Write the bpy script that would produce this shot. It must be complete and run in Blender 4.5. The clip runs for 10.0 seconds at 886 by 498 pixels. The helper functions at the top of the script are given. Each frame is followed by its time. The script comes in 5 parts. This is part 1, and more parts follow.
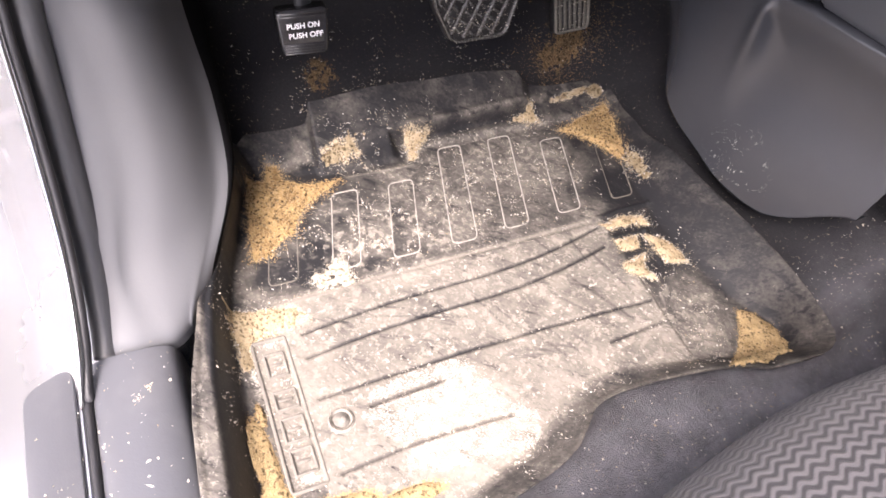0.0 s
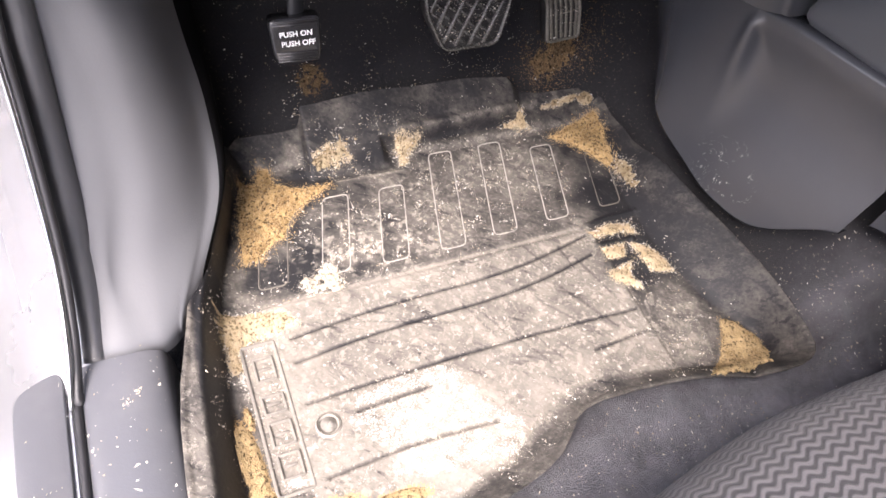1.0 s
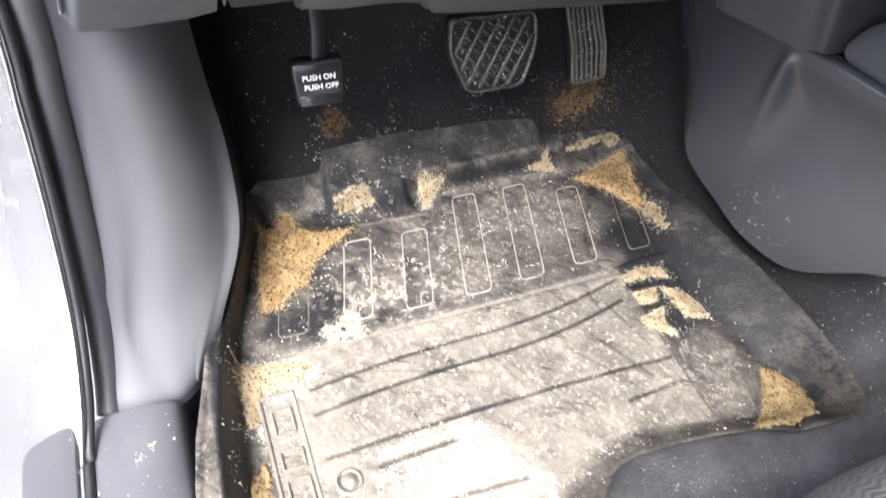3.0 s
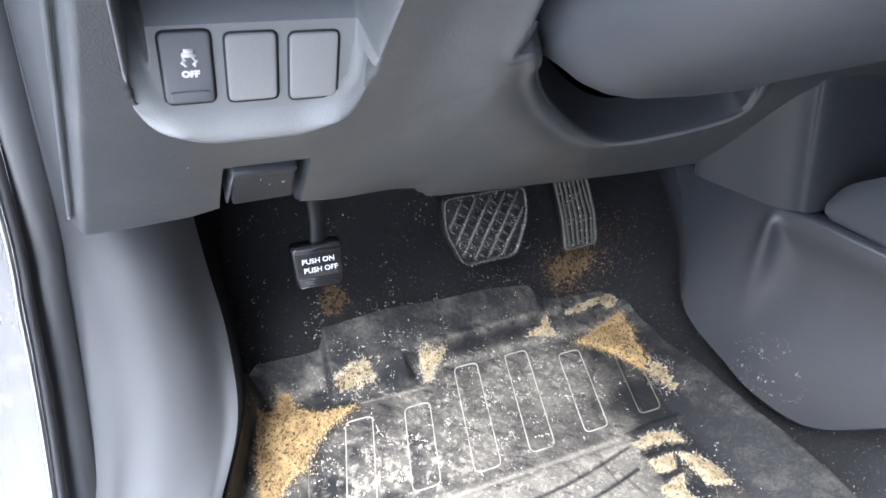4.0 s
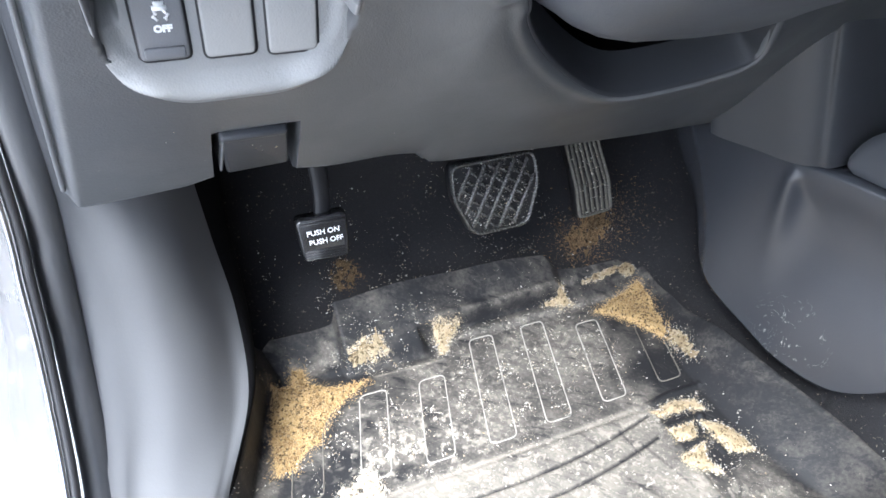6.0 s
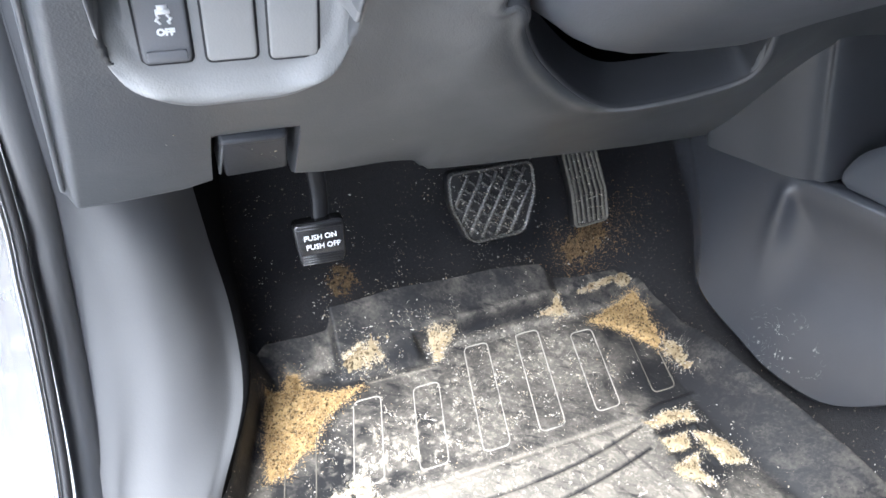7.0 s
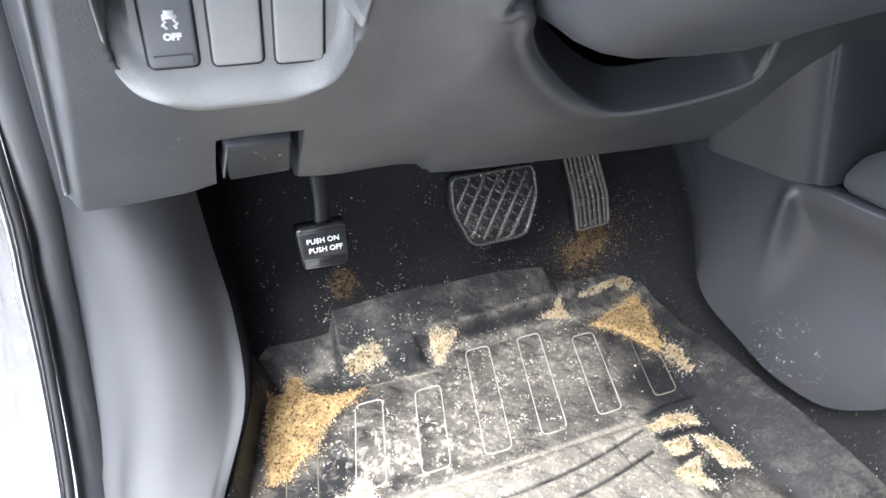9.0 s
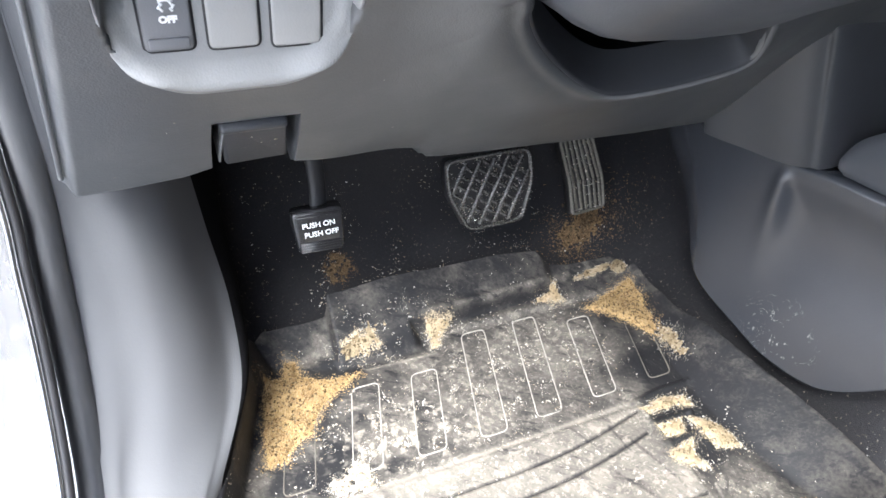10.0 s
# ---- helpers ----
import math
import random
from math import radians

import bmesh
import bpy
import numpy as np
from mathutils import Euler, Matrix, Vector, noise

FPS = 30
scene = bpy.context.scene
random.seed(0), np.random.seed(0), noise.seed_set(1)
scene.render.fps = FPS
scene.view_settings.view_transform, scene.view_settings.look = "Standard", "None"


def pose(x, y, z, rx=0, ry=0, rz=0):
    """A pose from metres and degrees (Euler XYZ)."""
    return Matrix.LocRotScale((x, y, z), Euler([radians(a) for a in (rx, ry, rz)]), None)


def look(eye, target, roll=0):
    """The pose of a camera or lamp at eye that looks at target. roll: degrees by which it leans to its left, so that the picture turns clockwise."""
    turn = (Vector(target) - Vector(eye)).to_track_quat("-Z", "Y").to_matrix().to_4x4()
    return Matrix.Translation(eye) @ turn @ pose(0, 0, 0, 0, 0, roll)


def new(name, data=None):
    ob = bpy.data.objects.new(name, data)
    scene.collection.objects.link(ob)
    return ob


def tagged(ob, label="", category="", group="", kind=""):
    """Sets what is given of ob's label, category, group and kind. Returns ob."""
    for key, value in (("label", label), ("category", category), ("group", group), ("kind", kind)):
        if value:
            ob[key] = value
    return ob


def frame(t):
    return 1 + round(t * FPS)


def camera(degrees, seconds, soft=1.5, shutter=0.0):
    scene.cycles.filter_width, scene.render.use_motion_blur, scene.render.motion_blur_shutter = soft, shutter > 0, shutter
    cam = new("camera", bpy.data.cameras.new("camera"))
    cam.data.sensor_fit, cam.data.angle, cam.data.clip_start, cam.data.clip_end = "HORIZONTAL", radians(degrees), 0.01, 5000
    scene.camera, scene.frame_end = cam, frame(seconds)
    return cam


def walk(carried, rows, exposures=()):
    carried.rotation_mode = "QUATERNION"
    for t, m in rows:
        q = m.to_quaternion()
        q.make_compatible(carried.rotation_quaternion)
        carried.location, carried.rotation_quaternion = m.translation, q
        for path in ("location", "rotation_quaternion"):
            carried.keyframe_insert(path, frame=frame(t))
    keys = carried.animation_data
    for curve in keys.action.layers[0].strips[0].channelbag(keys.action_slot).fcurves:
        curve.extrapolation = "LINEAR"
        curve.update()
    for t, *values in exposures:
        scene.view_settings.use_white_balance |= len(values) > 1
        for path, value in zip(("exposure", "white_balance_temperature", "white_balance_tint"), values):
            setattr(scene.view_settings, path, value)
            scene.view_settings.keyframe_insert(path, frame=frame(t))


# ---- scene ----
cam = camera(66.0, 10.0, soft=1.6, shutter=0.3)
PATH = [
    (0.0, -0.0206, -0.0251, 0.5613, 37.397, -7.653, -22.374),
    (0.5, -0.0153, -0.0233, 0.5745, 35.299, -9.35, -22.274),
    (1.0, -0.0181, -0.0208, 0.575, 36.907, -8.714, -22.156),
    (1.5, -0.0194, -0.0193, 0.573, 37.981, -9.304, -21.562),
    (2.0, -0.0194, -0.0201, 0.5702, 36.916, -8.938, -21.088),
    (2.2, -0.0172, -0.0211, 0.5684, 36.756, -8.81, -21.053),
    (3.3, -0.0148, -0.0001, 0.559, 45.841, -5.575, -21.711),
    (3.4, -0.0147, -0.0019, 0.5636, 49.05, -4.68, -22.02),
    (3.5, -0.0147, -0.0022, 0.5643, 49.546, -4.541, -22.07),
    (4.0, -0.0119, 0.0056, 0.5677, 53.798, -5.156, -23.266),
    (4.5, -0.0068, 0.0032, 0.5652, 54.185, -2.804, -21.087),
    (5.0, 0.0038, 0.0033, 0.5609, 54.035, -2.504, -21.872),
    (5.5, 0.0054, 0.0009, 0.5535, 51.998, -2.342, -22.074),
    (5.7, 0.0062, 0.0011, 0.5515, 52.098, -2.644, -22.449),
    (6.8, 0.0051, -0.0029, 0.5532, 52.787, -2.059, -22.123),
    (7.0, 0.0051, -0.0022, 0.5524, 52.949, -3.415, -22.085),
    (7.5, 0.0044, -0.003, 0.5492, 52.021, -2.492, -21.986),
    (8.0, 0.0032, -0.0031, 0.5524, 52.637, -2.314, -21.807),
    (8.5, 0.003, -0.003, 0.5535, 52.886, -2.146, -21.839),
    (9.0, 0.0026, -0.0012, 0.5533, 53.16, -3.504, -22.089),
    (9.5, 0.0031, 0.0007, 0.5486, 52.365, -3.428, -22.16),
    (10.0, 0.0001, 0.0001, 0.5534, 51.827, -3.753, -22.651),
]
EXPO = [(0.0, 2.04, 6550, 22), (1.0, 2.01, 6450, 20), (2.2, 2.01, 6300, 17), (3.4, 2.16, 5950, 10), (4.2, 2.26, 5550, 8), (5.7, 2.30, 5600, 7), (7.0, 2.35, 5700, 7), (10.0, 2.36, 5900, 8)]
walk(cam, [(r[0], pose(*r[1:])) for r in PATH], exposures=EXPO)

# world: bright overcast day outside the open door
world = bpy.data.worlds.new("overcast")
scene.world = world
world.use_nodes = True
wn, wl = world.node_tree.nodes, world.node_tree.links
sky = wn.new("ShaderNodeTexSky")
sky.sky_type = "NISHITA"
sky.sun_disc = False
sky.sun_elevation = radians(56)
sky.sun_rotation = radians(-127)
sky.air_density, sky.dust_density, sky.ozone_density = 1.0, 4.0, 1.0
wn["Background"].inputs[1].default_value = 0.15
wl.new(sky.outputs[0], wn["Background"].inputs[0])
sun = new("sun", bpy.data.lights.new("sun", "SUN"))
sun.data.energy, sun.data.angle, sun.data.color = 2.4, radians(32), (1.0, 0.97, 0.92)
sun.matrix_world = look((-1.35, -0.75, 2.3), (0.0, 0.3, 0.0))


# ---- helpers of this scene ----
def mesh_from(name, verts, faces, smooth=True):
    me = bpy.data.meshes.new(name)
    me.from_pydata([tuple(map(float, v)) for v in verts], [], [tuple(map(int, q)) for q in faces])
    if smooth:
        me.polygons.foreach_set("use_smooth", [True] * len(me.polygons))
    me.update()
    return me


def bm_mesh(name, bm, smooth=True):
    me = bpy.data.meshes.new(name)
    bmesh.ops.recalc_face_normals(bm, faces=bm.faces[:])
    bm.to_mesh(me)
    bm.free()
    if smooth:
        me.polygons.foreach_set("use_smooth", [True] * len(me.polygons))
    return me


def part(name, data, material, parent=None, label=""):
    """Links a mesh or bmesh as one object, under a thing or a part."""
    me = bm_mesh(name, data) if isinstance(data, bmesh.types.BMesh) else data
    ob = new(name, me)
    me.materials.append(material)
    if parent is not None:
        ob.parent = parent
        ob.matrix_parent_inverse = Matrix.Translation(-parent.matrix_basis.translation) if parent.matrix_basis.translation.length else Matrix()
    if label:
        ob["label"] = label
    return ob


def empty(name, at=(0, 0, 0)):
    ob = new(name)
    ob.empty_display_size = 0.02
    ob.matrix_basis = Matrix.Translation(at)
    return ob


def grid_faces(n, m, closed=False):
    return [(i * m + j, (i + 1) * m + j, (i + 1) * m + (j + 1) % m, i * m + (j + 1) % m)
            for i in range(n - 1) for j in range(m if closed else m - 1)]


def spline(points, per=8):
    """Catmull-Rom through the points."""
    p = np.array(points, float)
    q = np.vstack([2 * p[0] - p[1], p, 2 * p[-1] - p[-2]])
    out = []
    for i in range(1, len(q) - 2):
        for u in np.linspace(0, 1, per, endpoint=False):
            a, b, c, d = q[i - 1], q[i], q[i + 1], q[i + 2]
            out.append(0.5 * (2 * b + (c - a) * u + (2 * a - 5 * b + 4 * c - d) * u**2 + (3 * b - a - 3 * c + d) * u**3))
    out.append(p[-1])
    return np.array(out)


def loft(name, sections, across=8, along=8, thick=0.0):
    """A smooth skin over sections of equally many points."""
    rows = np.array([spline(s, across) for s in sections])
    skin = np.stack([spline(rows[:, j], along) for j in range(rows.shape[1])], 1)
    n, m = skin.shape[:2]
    me = mesh_from(name, skin.reshape(-1, 3), grid_faces(n, m))
    return me


def tube(name, points, radius, per=8, sides=12, flat=1.0):
    path = spline(points, per)
    n = len(path)
    radii = np.interp(np.linspace(0, 1, n), np.linspace(0, 1, len(np.atleast_1d(radius))), np.atleast_1d(radius))
    verts = []
    for i in range(n):
        way = Vector(path[min(i + 1, n - 1)] - path[max(i - 1, 0)]).normalized()
        side = way.cross(Vector((0.13, -0.9, 0.4))).normalized()
        up = side.cross(way)
        for k in range(sides):
            a = 2 * math.pi * k / sides
            verts.append(Vector(path[i]) + float(radii[i]) * (math.cos(a) * side + flat * math.sin(a) * up))
    faces = grid_faces(n, sides, True) + [tuple(range(sides))[::-1], tuple(range((n - 1) * sides, n * sides))]
    return mesh_from(name, verts, faces)


def rbox(size, bevel=0.003, segments=3, m=Matrix()):
    bm = bmesh.new()
    bmesh.ops.create_cube(bm, size=1, matrix=Matrix.Diagonal((*size, 1)))
    if bevel:
        bmesh.ops.bevel(bm, geom=bm.edges[:], offset=bevel, segments=segments, affect="EDGES", profile=0.5)
    bm.transform(m)
    return bm


def slab(outline, depth, bevel=0.003, segments=3, m=Matrix()):
    """A plate from an outline in x, y, whose face is at z = 0 and back at z = -depth."""
    bm = bmesh.new()
    vs = [bm.verts.new((x, y, 0)) for x, y in outline]
    face = bm.faces.new(vs)
    got = bmesh.ops.extrude_face_region(bm, geom=[face])
    bmesh.ops.translate(bm, verts=[v for v in got["geom"] if isinstance(v, bmesh.types.BMVert)], vec=(0, 0, -depth))
    bmesh.ops.recalc_face_normals(bm, faces=bm.faces[:])
    if bevel:
        rim = [e for e in bm.edges if all(abs(v.co.z) < 1e-6 for v in e.verts)]
        bmesh.ops.bevel(bm, geom=rim, offset=bevel, segments=segments, affect="EDGES", profile=0.5)
    bm.transform(m)
    return bm


def rounded(corners, r, per=6):
    """A polygon with rounded corners."""
    out, n = [], len(corners)
    for i in range(n):
        a, b, c = (np.array(corners[(i + k) % n], float) for k in (-1, 0, 1))
        p, q = b + (a - b) / np.linalg.norm(a - b) * r, b + (c - b) / np.linalg.norm(c - b) * r
        for u in np.linspace(0, 1, per):
            out.append((1 - u) ** 2 * p + 2 * u * (1 - u) * b + u * u * q)
    return [tuple(v) for v in out]


def outline_bar(name, pts, width, height):
    """A thin raised closed ridge along a closed outline of 3D points."""
    p = np.array(pts, float)
    n = len(p)
    way = np.roll(p, -1, 0) - np.roll(p, 1, 0)
    way /= np.linalg.norm(way, axis=1)[:, None]
    side = np.stack([-way[:, 1], way[:, 0], 0 * way[:, 0]], 1)
    rows = [p + side * width / 2 - (0, 0, 0.001), p + side * width * 0.3 + (0, 0, height), p - side * width * 0.3 + (0, 0, height), p - side * width / 2 - (0, 0, 0.001)]
    verts = np.stack(rows, 1).reshape(-1, 3)
    faces = [(i * 4 + j, ((i + 1) % n) * 4 + j, ((i + 1) % n) * 4 + j + 1, i * 4 + j + 1) for i in range(n) for j in range(3)]
    return mesh_from(name, verts, faces)


def lettering(text, size, m, material, parent, name="lettering", bold=0.0):
    cu = bpy.data.curves.new(name, "FONT")
    cu.body, cu.size, cu.extrude, cu.offset = text, size, 0.00015, bold
    cu.align_x, cu.align_y, cu.resolution_u = "CENTER", "CENTER", 3
    tmp = new("tmp_text", cu)
    bpy.context.view_layer.update()
    me = bpy.data.meshes.new_from_object(tmp.evaluated_get(bpy.context.evaluated_depsgraph_get()))
    bpy.data.objects.remove(tmp)
    me.transform(m)
    return part(name, me, material, parent)


def frame_of(normal, up, at):
    """A pose whose z is the normal and whose y is near up."""
    z = Vector(normal).normalized()
    x = Vector(up).cross(z).normalized()
    y = z.cross(x)
    return Matrix(((x.x, y.x, z.x, at[0]), (x.y, y.y, z.y, at[1]), (x.z, y.z, z.z, at[2]), (0, 0, 0, 1)))


# ---- materials ----
def material(name):
    m = bpy.data.materials.new(name)
    m.use_nodes = True
    return m, m.node_tree.nodes, m.node_tree.links, m.node_tree.nodes["Principled BSDF"]


def tex(nodes, links, kind, scale, detail=4.0, rough=0.55, coords="Object", stretch=None, turn=0.0):
    co = nodes.new("ShaderNodeTexCoord")
    t = nodes.new("ShaderNodeTex" + kind)
    t.inputs["Scale"].default_value = scale
    if kind == "Noise":
        t.inputs["Detail"].default_value, t.inputs["Roughness"].default_value = detail, rough
    if stretch:
        mp = nodes.new("ShaderNodeMapping")
        mp.vector_type = "TEXTURE" if turn else "POINT"
        mp.inputs["Scale"].default_value = tuple(1 / v for v in stretch) if turn else stretch
        mp.inputs["Rotation"].default_value = (0, 0, radians(turn))
        links.new(co.outputs[coords], mp.inputs[0])
        links.new(mp.outputs[0], t.inputs["Vector"])
    else:
        links.new(co.outputs[coords], t.inputs["Vector"])
    return t


def ramp(nodes, links, source, stops):
    r = nodes.new("ShaderNodeValToRGB")
    while len(r.color_ramp.elements) < len(stops):
        r.color_ramp.elements.new(0.5)
    for e, (at, c) in zip(r.color_ramp.elements, stops):
        e.position = at
        e.color = (*((c,) * 3 if isinstance(c, (int, float)) else c), 1)
    links.new(source, r.inputs[0])
    return r.outputs[0]


def mix(nodes, links, fac, a, b):
    x = nodes.new("ShaderNodeMix")
    x.data_type = "RGBA"
    for sock, v in ((x.inputs[0], fac), (x.inputs[6], a), (x.inputs[7], b)):
        if isinstance(v, bpy.types.NodeSocket):
            links.new(v, sock)
        elif isinstance(v, (int, float)):
            sock.default_value = v if sock is x.inputs[0] else (v, v, v, 1)
        else:
            sock.default_value = (*v, 1)
    return x.outputs[2]


def maths(nodes, links, op, a, b=0.0):
    x = nodes.new("ShaderNodeMath")
    x.operation = op
    for sock, v in zip(x.inputs, (a, b)):
        if isinstance(v, bpy.types.NodeSocket):
            links.new(v, sock)
        else:
            sock.default_value = v
    return x.outputs[0]


def bump(nodes, links, bsdf, height, strength, distance):
    b = nodes.new("ShaderNodeBump")
    b.inputs["Strength"].default_value, b.inputs["Distance"].default_value = strength, distance
    links.new(height, b.inputs["Height"])
    links.new(b.outputs[0], bsdf.inputs["Normal"])


def plastic(name, color, rough=0.45, grain=1.0, dust=0.25, spec=0.5, scuff=None):
    m, n, l, b = material(name)
    big = tex(n, l, "Noise", 9, 3)
    fine = tex(n, l, "Noise", 45, 3)
    tone = mix(n, l, big.outputs[0], tuple(c * 0.88 for c in color), tuple(c * 1.12 for c in color))
    haze = maths(n, l, "MULTIPLY", ramp(n, l, tex(n, l, "Noise", 22, 3, 0.6).outputs[0], ((0.5, 0.0), (0.8, 1.0))), dust * 0.12)
    tone = mix(n, l, haze, tone, (0.42, 0.40, 0.38))
    if scuff:
        co = n.new("ShaderNodeTexCoord")
        far = n.new("ShaderNodeVectorMath")
        far.operation = "DISTANCE"
        l.new(co.outputs["Object"], far.inputs[0])
        far.inputs[1].default_value = scuff
        spot = ramp(n, l, far.outputs["Value"], ((0.0, 1.0), (0.022, 0.8), (0.048, 0.0)))
        swirl = tex(n, l, "Noise", 27, 3, 0.5, stretch=(1, 1.4, 0.8))
        swirl.inputs["Distortion"].default_value = 0.8
        line = ramp(n, l, maths(n, l, "ABSOLUTE", maths(n, l, "SUBTRACT", maths(n, l, "FRACT", maths(n, l, "MULTIPLY", swirl.outputs[0], 9.0)), 0.5)), ((0.0, 0.9), (0.075, 0.0)))
        broken = ramp(n, l, tex(n, l, "Noise", 120, 5, 0.7).outputs[0], ((0.49, 0.0), (0.60, 0.85)))
        marks = maths(n, l, "MULTIPLY", line, broken)
        tone = mix(n, l, maths(n, l, "MULTIPLY", spot, marks), tone, (0.54, 0.52, 0.50))
    l.new(tone, b.inputs["Base Color"])
    l.new(maths(n, l, "ADD", maths(n, l, "MULTIPLY", fine.outputs[0], 0.08), rough - 0.04), b.inputs["Roughness"])
    b.inputs["Specular IOR Level"].default_value = spec
    leather = maths(n, l, "ADD", tex(n, l, "Voronoi", 900).outputs[0], maths(n, l, "MULTIPLY", tex(n, l, "Noise", 330, 2, 0.6).outputs[0], 1.4))
    bump(n, l, b, leather, 0.16 * grain, 0.0006)
    return m


PLASTIC = plastic("dash plastic", (0.066, 0.070, 0.076), 0.38, 0.9, 0.7, 1.0)
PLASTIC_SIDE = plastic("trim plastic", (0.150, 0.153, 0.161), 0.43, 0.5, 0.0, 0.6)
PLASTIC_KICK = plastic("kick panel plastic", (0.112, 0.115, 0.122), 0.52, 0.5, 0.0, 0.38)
PLASTIC_SILL = plastic("sill plastic", (0.085, 0.088, 0.097), 0.36, 0.7, 0.6, 0.7)
PLASTIC_HANDLE = plastic("handle plastic", (0.036, 0.038, 0.043), 0.45, 0.8, 0.2)
# paler than the dash to stand in for light on the leaning face
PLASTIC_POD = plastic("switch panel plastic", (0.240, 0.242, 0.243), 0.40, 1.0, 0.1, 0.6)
PLASTIC_BLANK = plastic("switch blank plastic", (0.300, 0.298, 0.290), 0.40, 0.6, 0.1, 0.5)
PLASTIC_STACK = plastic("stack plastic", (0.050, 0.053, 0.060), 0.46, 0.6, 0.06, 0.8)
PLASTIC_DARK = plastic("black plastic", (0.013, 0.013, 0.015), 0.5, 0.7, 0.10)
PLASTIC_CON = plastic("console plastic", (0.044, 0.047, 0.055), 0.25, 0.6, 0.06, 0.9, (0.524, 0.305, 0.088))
# darker than the dash so that the scoop's inside reads as shaded
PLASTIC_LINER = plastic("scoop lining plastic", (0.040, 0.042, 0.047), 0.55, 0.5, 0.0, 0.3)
PLASTIC_COL = plastic("column plastic", (0.074, 0.078, 0.087), 0.36, 0.6, 0.05)


def make_rubber():
    """Black moulded rubber under a film of dried dust; the dust attribute sets it and carries some painted shade and
    sheen.
    """
    m, n, l, b = material("dusty rubber")
    at = n.new("ShaderNodeAttribute")
    at.attribute_name = "dust"
    dust = at.outputs["Fac"]
    n1 = tex(n, l, "Noise", 38, 9, 0.62).outputs[0]
    n2 = tex(n, l, "Noise", 300, 5, 0.6).outputs[0]
    n3 = tex(n, l, "Noise", 18, 6, 0.6, stretch=(1.0, 2.2, 1.0)).outputs[0]
    streak = tex(n, l, "Noise", 46, 7, 0.7, stretch=(1.5, 0.30, 1.0), turn=38).outputs[0]
    scratch = ramp(n, l, tex(n, l, "Noise", 90, 4, 0.6, stretch=(0.25, 1.6, 1.0), turn=-30).outputs[0], ((0.58, 0.0), (0.66, 1.0)))
    amount = maths(n, l, "ADD", dust, maths(n, l, "MULTIPLY", maths(n, l, "SUBTRACT", n1, 0.5), 0.72))
    amount = maths(n, l, "ADD", amount, maths(n, l, "MULTIPLY", maths(n, l, "SUBTRACT", n2, 0.5), 0.5))
    amount = maths(n, l, "ADD", amount, maths(n, l, "MULTIPLY", maths(n, l, "SUBTRACT", streak, 0.5), 0.7))
    amount = maths(n, l, "SUBTRACT", amount, maths(n, l, "MULTIPLY", scratch, 0.22))
    flake = ramp(n, l, tex(n, l, "Noise", 95, 7, 0.68).outputs[0], ((0.555, 0.0), (0.60, 1.0)))
    fleck = ramp(n, l, tex(n, l, "Noise", 270, 4, 0.6).outputs[0], ((0.60, 0.0), (0.645, 1.0)))
    amount = maths(n, l, "ADD", amount, maths(n, l, "MULTIPLY", maths(n, l, "MULTIPLY", fleck, ramp(n, l, dust, ((0.22, 0.0), (0.5, 1.0)))), 0.38))
    smear = ramp(n, l, tex(n, l, "Noise", 60, 6, 0.7, stretch=(0.35, 1.3, 1.0), turn=-52).outputs[0], ((0.60, 0.0), (0.66, 1.0)))
    heavy = ramp(n, l, dust, ((0.30, 0.0), (0.62, 1.0)))
    amount = maths(n, l, "ADD", amount, maths(n, l, "MULTIPLY", maths(n, l, "MULTIPLY", flake, heavy), 0.42))
    amount = maths(n, l, "SUBTRACT", amount, maths(n, l, "MULTIPLY", maths(n, l, "MULTIPLY", smear, heavy), 0.30))
    film = ramp(n, l, amount, ((0.0, 0.0), (0.12, 0.035), (0.34, 0.22), (0.64, 0.57), (1.0, 0.95)))
    tint = mix(n, l, n3, (0.185, 0.172, 0.152), (0.36, 0.325, 0.27))
    tone = mix(n, l, film, (0.016, 0.016, 0.018), tint)
    chips = ramp(n, l, tex(n, l, "Noise", 170, 6, 0.74).outputs[0], ((0.600, 0.0), (0.622, 0.85)))
    tone = mix(n, l, maths(n, l, "MULTIPLY", chips, ramp(n, l, dust, ((0.30, 0.0), (0.62, 1.0)))), tone, (0.50, 0.465, 0.40))
    hair = tex(n, l, "Noise", 55, 3, 0.55, stretch=(0.22, 1.5, 1.0), turn=-58).outputs[0]
    hair = ramp(n, l, maths(n, l, "ABSOLUTE", maths(n, l, "SUBTRACT", hair, 0.5)), ((0.0, 0.55), (0.012, 0.0)))
    tone = mix(n, l, maths(n, l, "MULTIPLY", hair, ramp(n, l, n1, ((0.45, 0.0), (0.6, 1.0)))), tone, (0.07, 0.066, 0.06))
    grain = tex(n, l, "Noise", 620, 3, 0.6).outputs[0]
    patch = tex(n, l, "Noise", 120, 5, 0.65).outputs[0]
    for name, sandy in (("sand_tan", (0.36, 0.245, 0.115)), ("sand_pale", (0.50, 0.41, 0.275)), ("sand_white", (0.56, 0.525, 0.455))):
        sa = n.new("ShaderNodeAttribute")
        sa.attribute_name = name
        cover = maths(n, l, "ADD", sa.outputs["Fac"], maths(n, l, "MULTIPLY", maths(n, l, "SUBTRACT", grain, 0.5), 1.7))
        cover = maths(n, l, "ADD", cover, maths(n, l, "MULTIPLY", maths(n, l, "SUBTRACT", patch, 0.5), 1.0))
        tone = mix(n, l, ramp(n, l, cover, ((0.50, 0.0), (0.64, 0.9))), tone, sandy)
    l.new(tone, b.inputs["Base Color"])
    l.new(ramp(n, l, film, ((0.0, 0.55), (0.6, 0.9))), b.inputs["Roughness"])
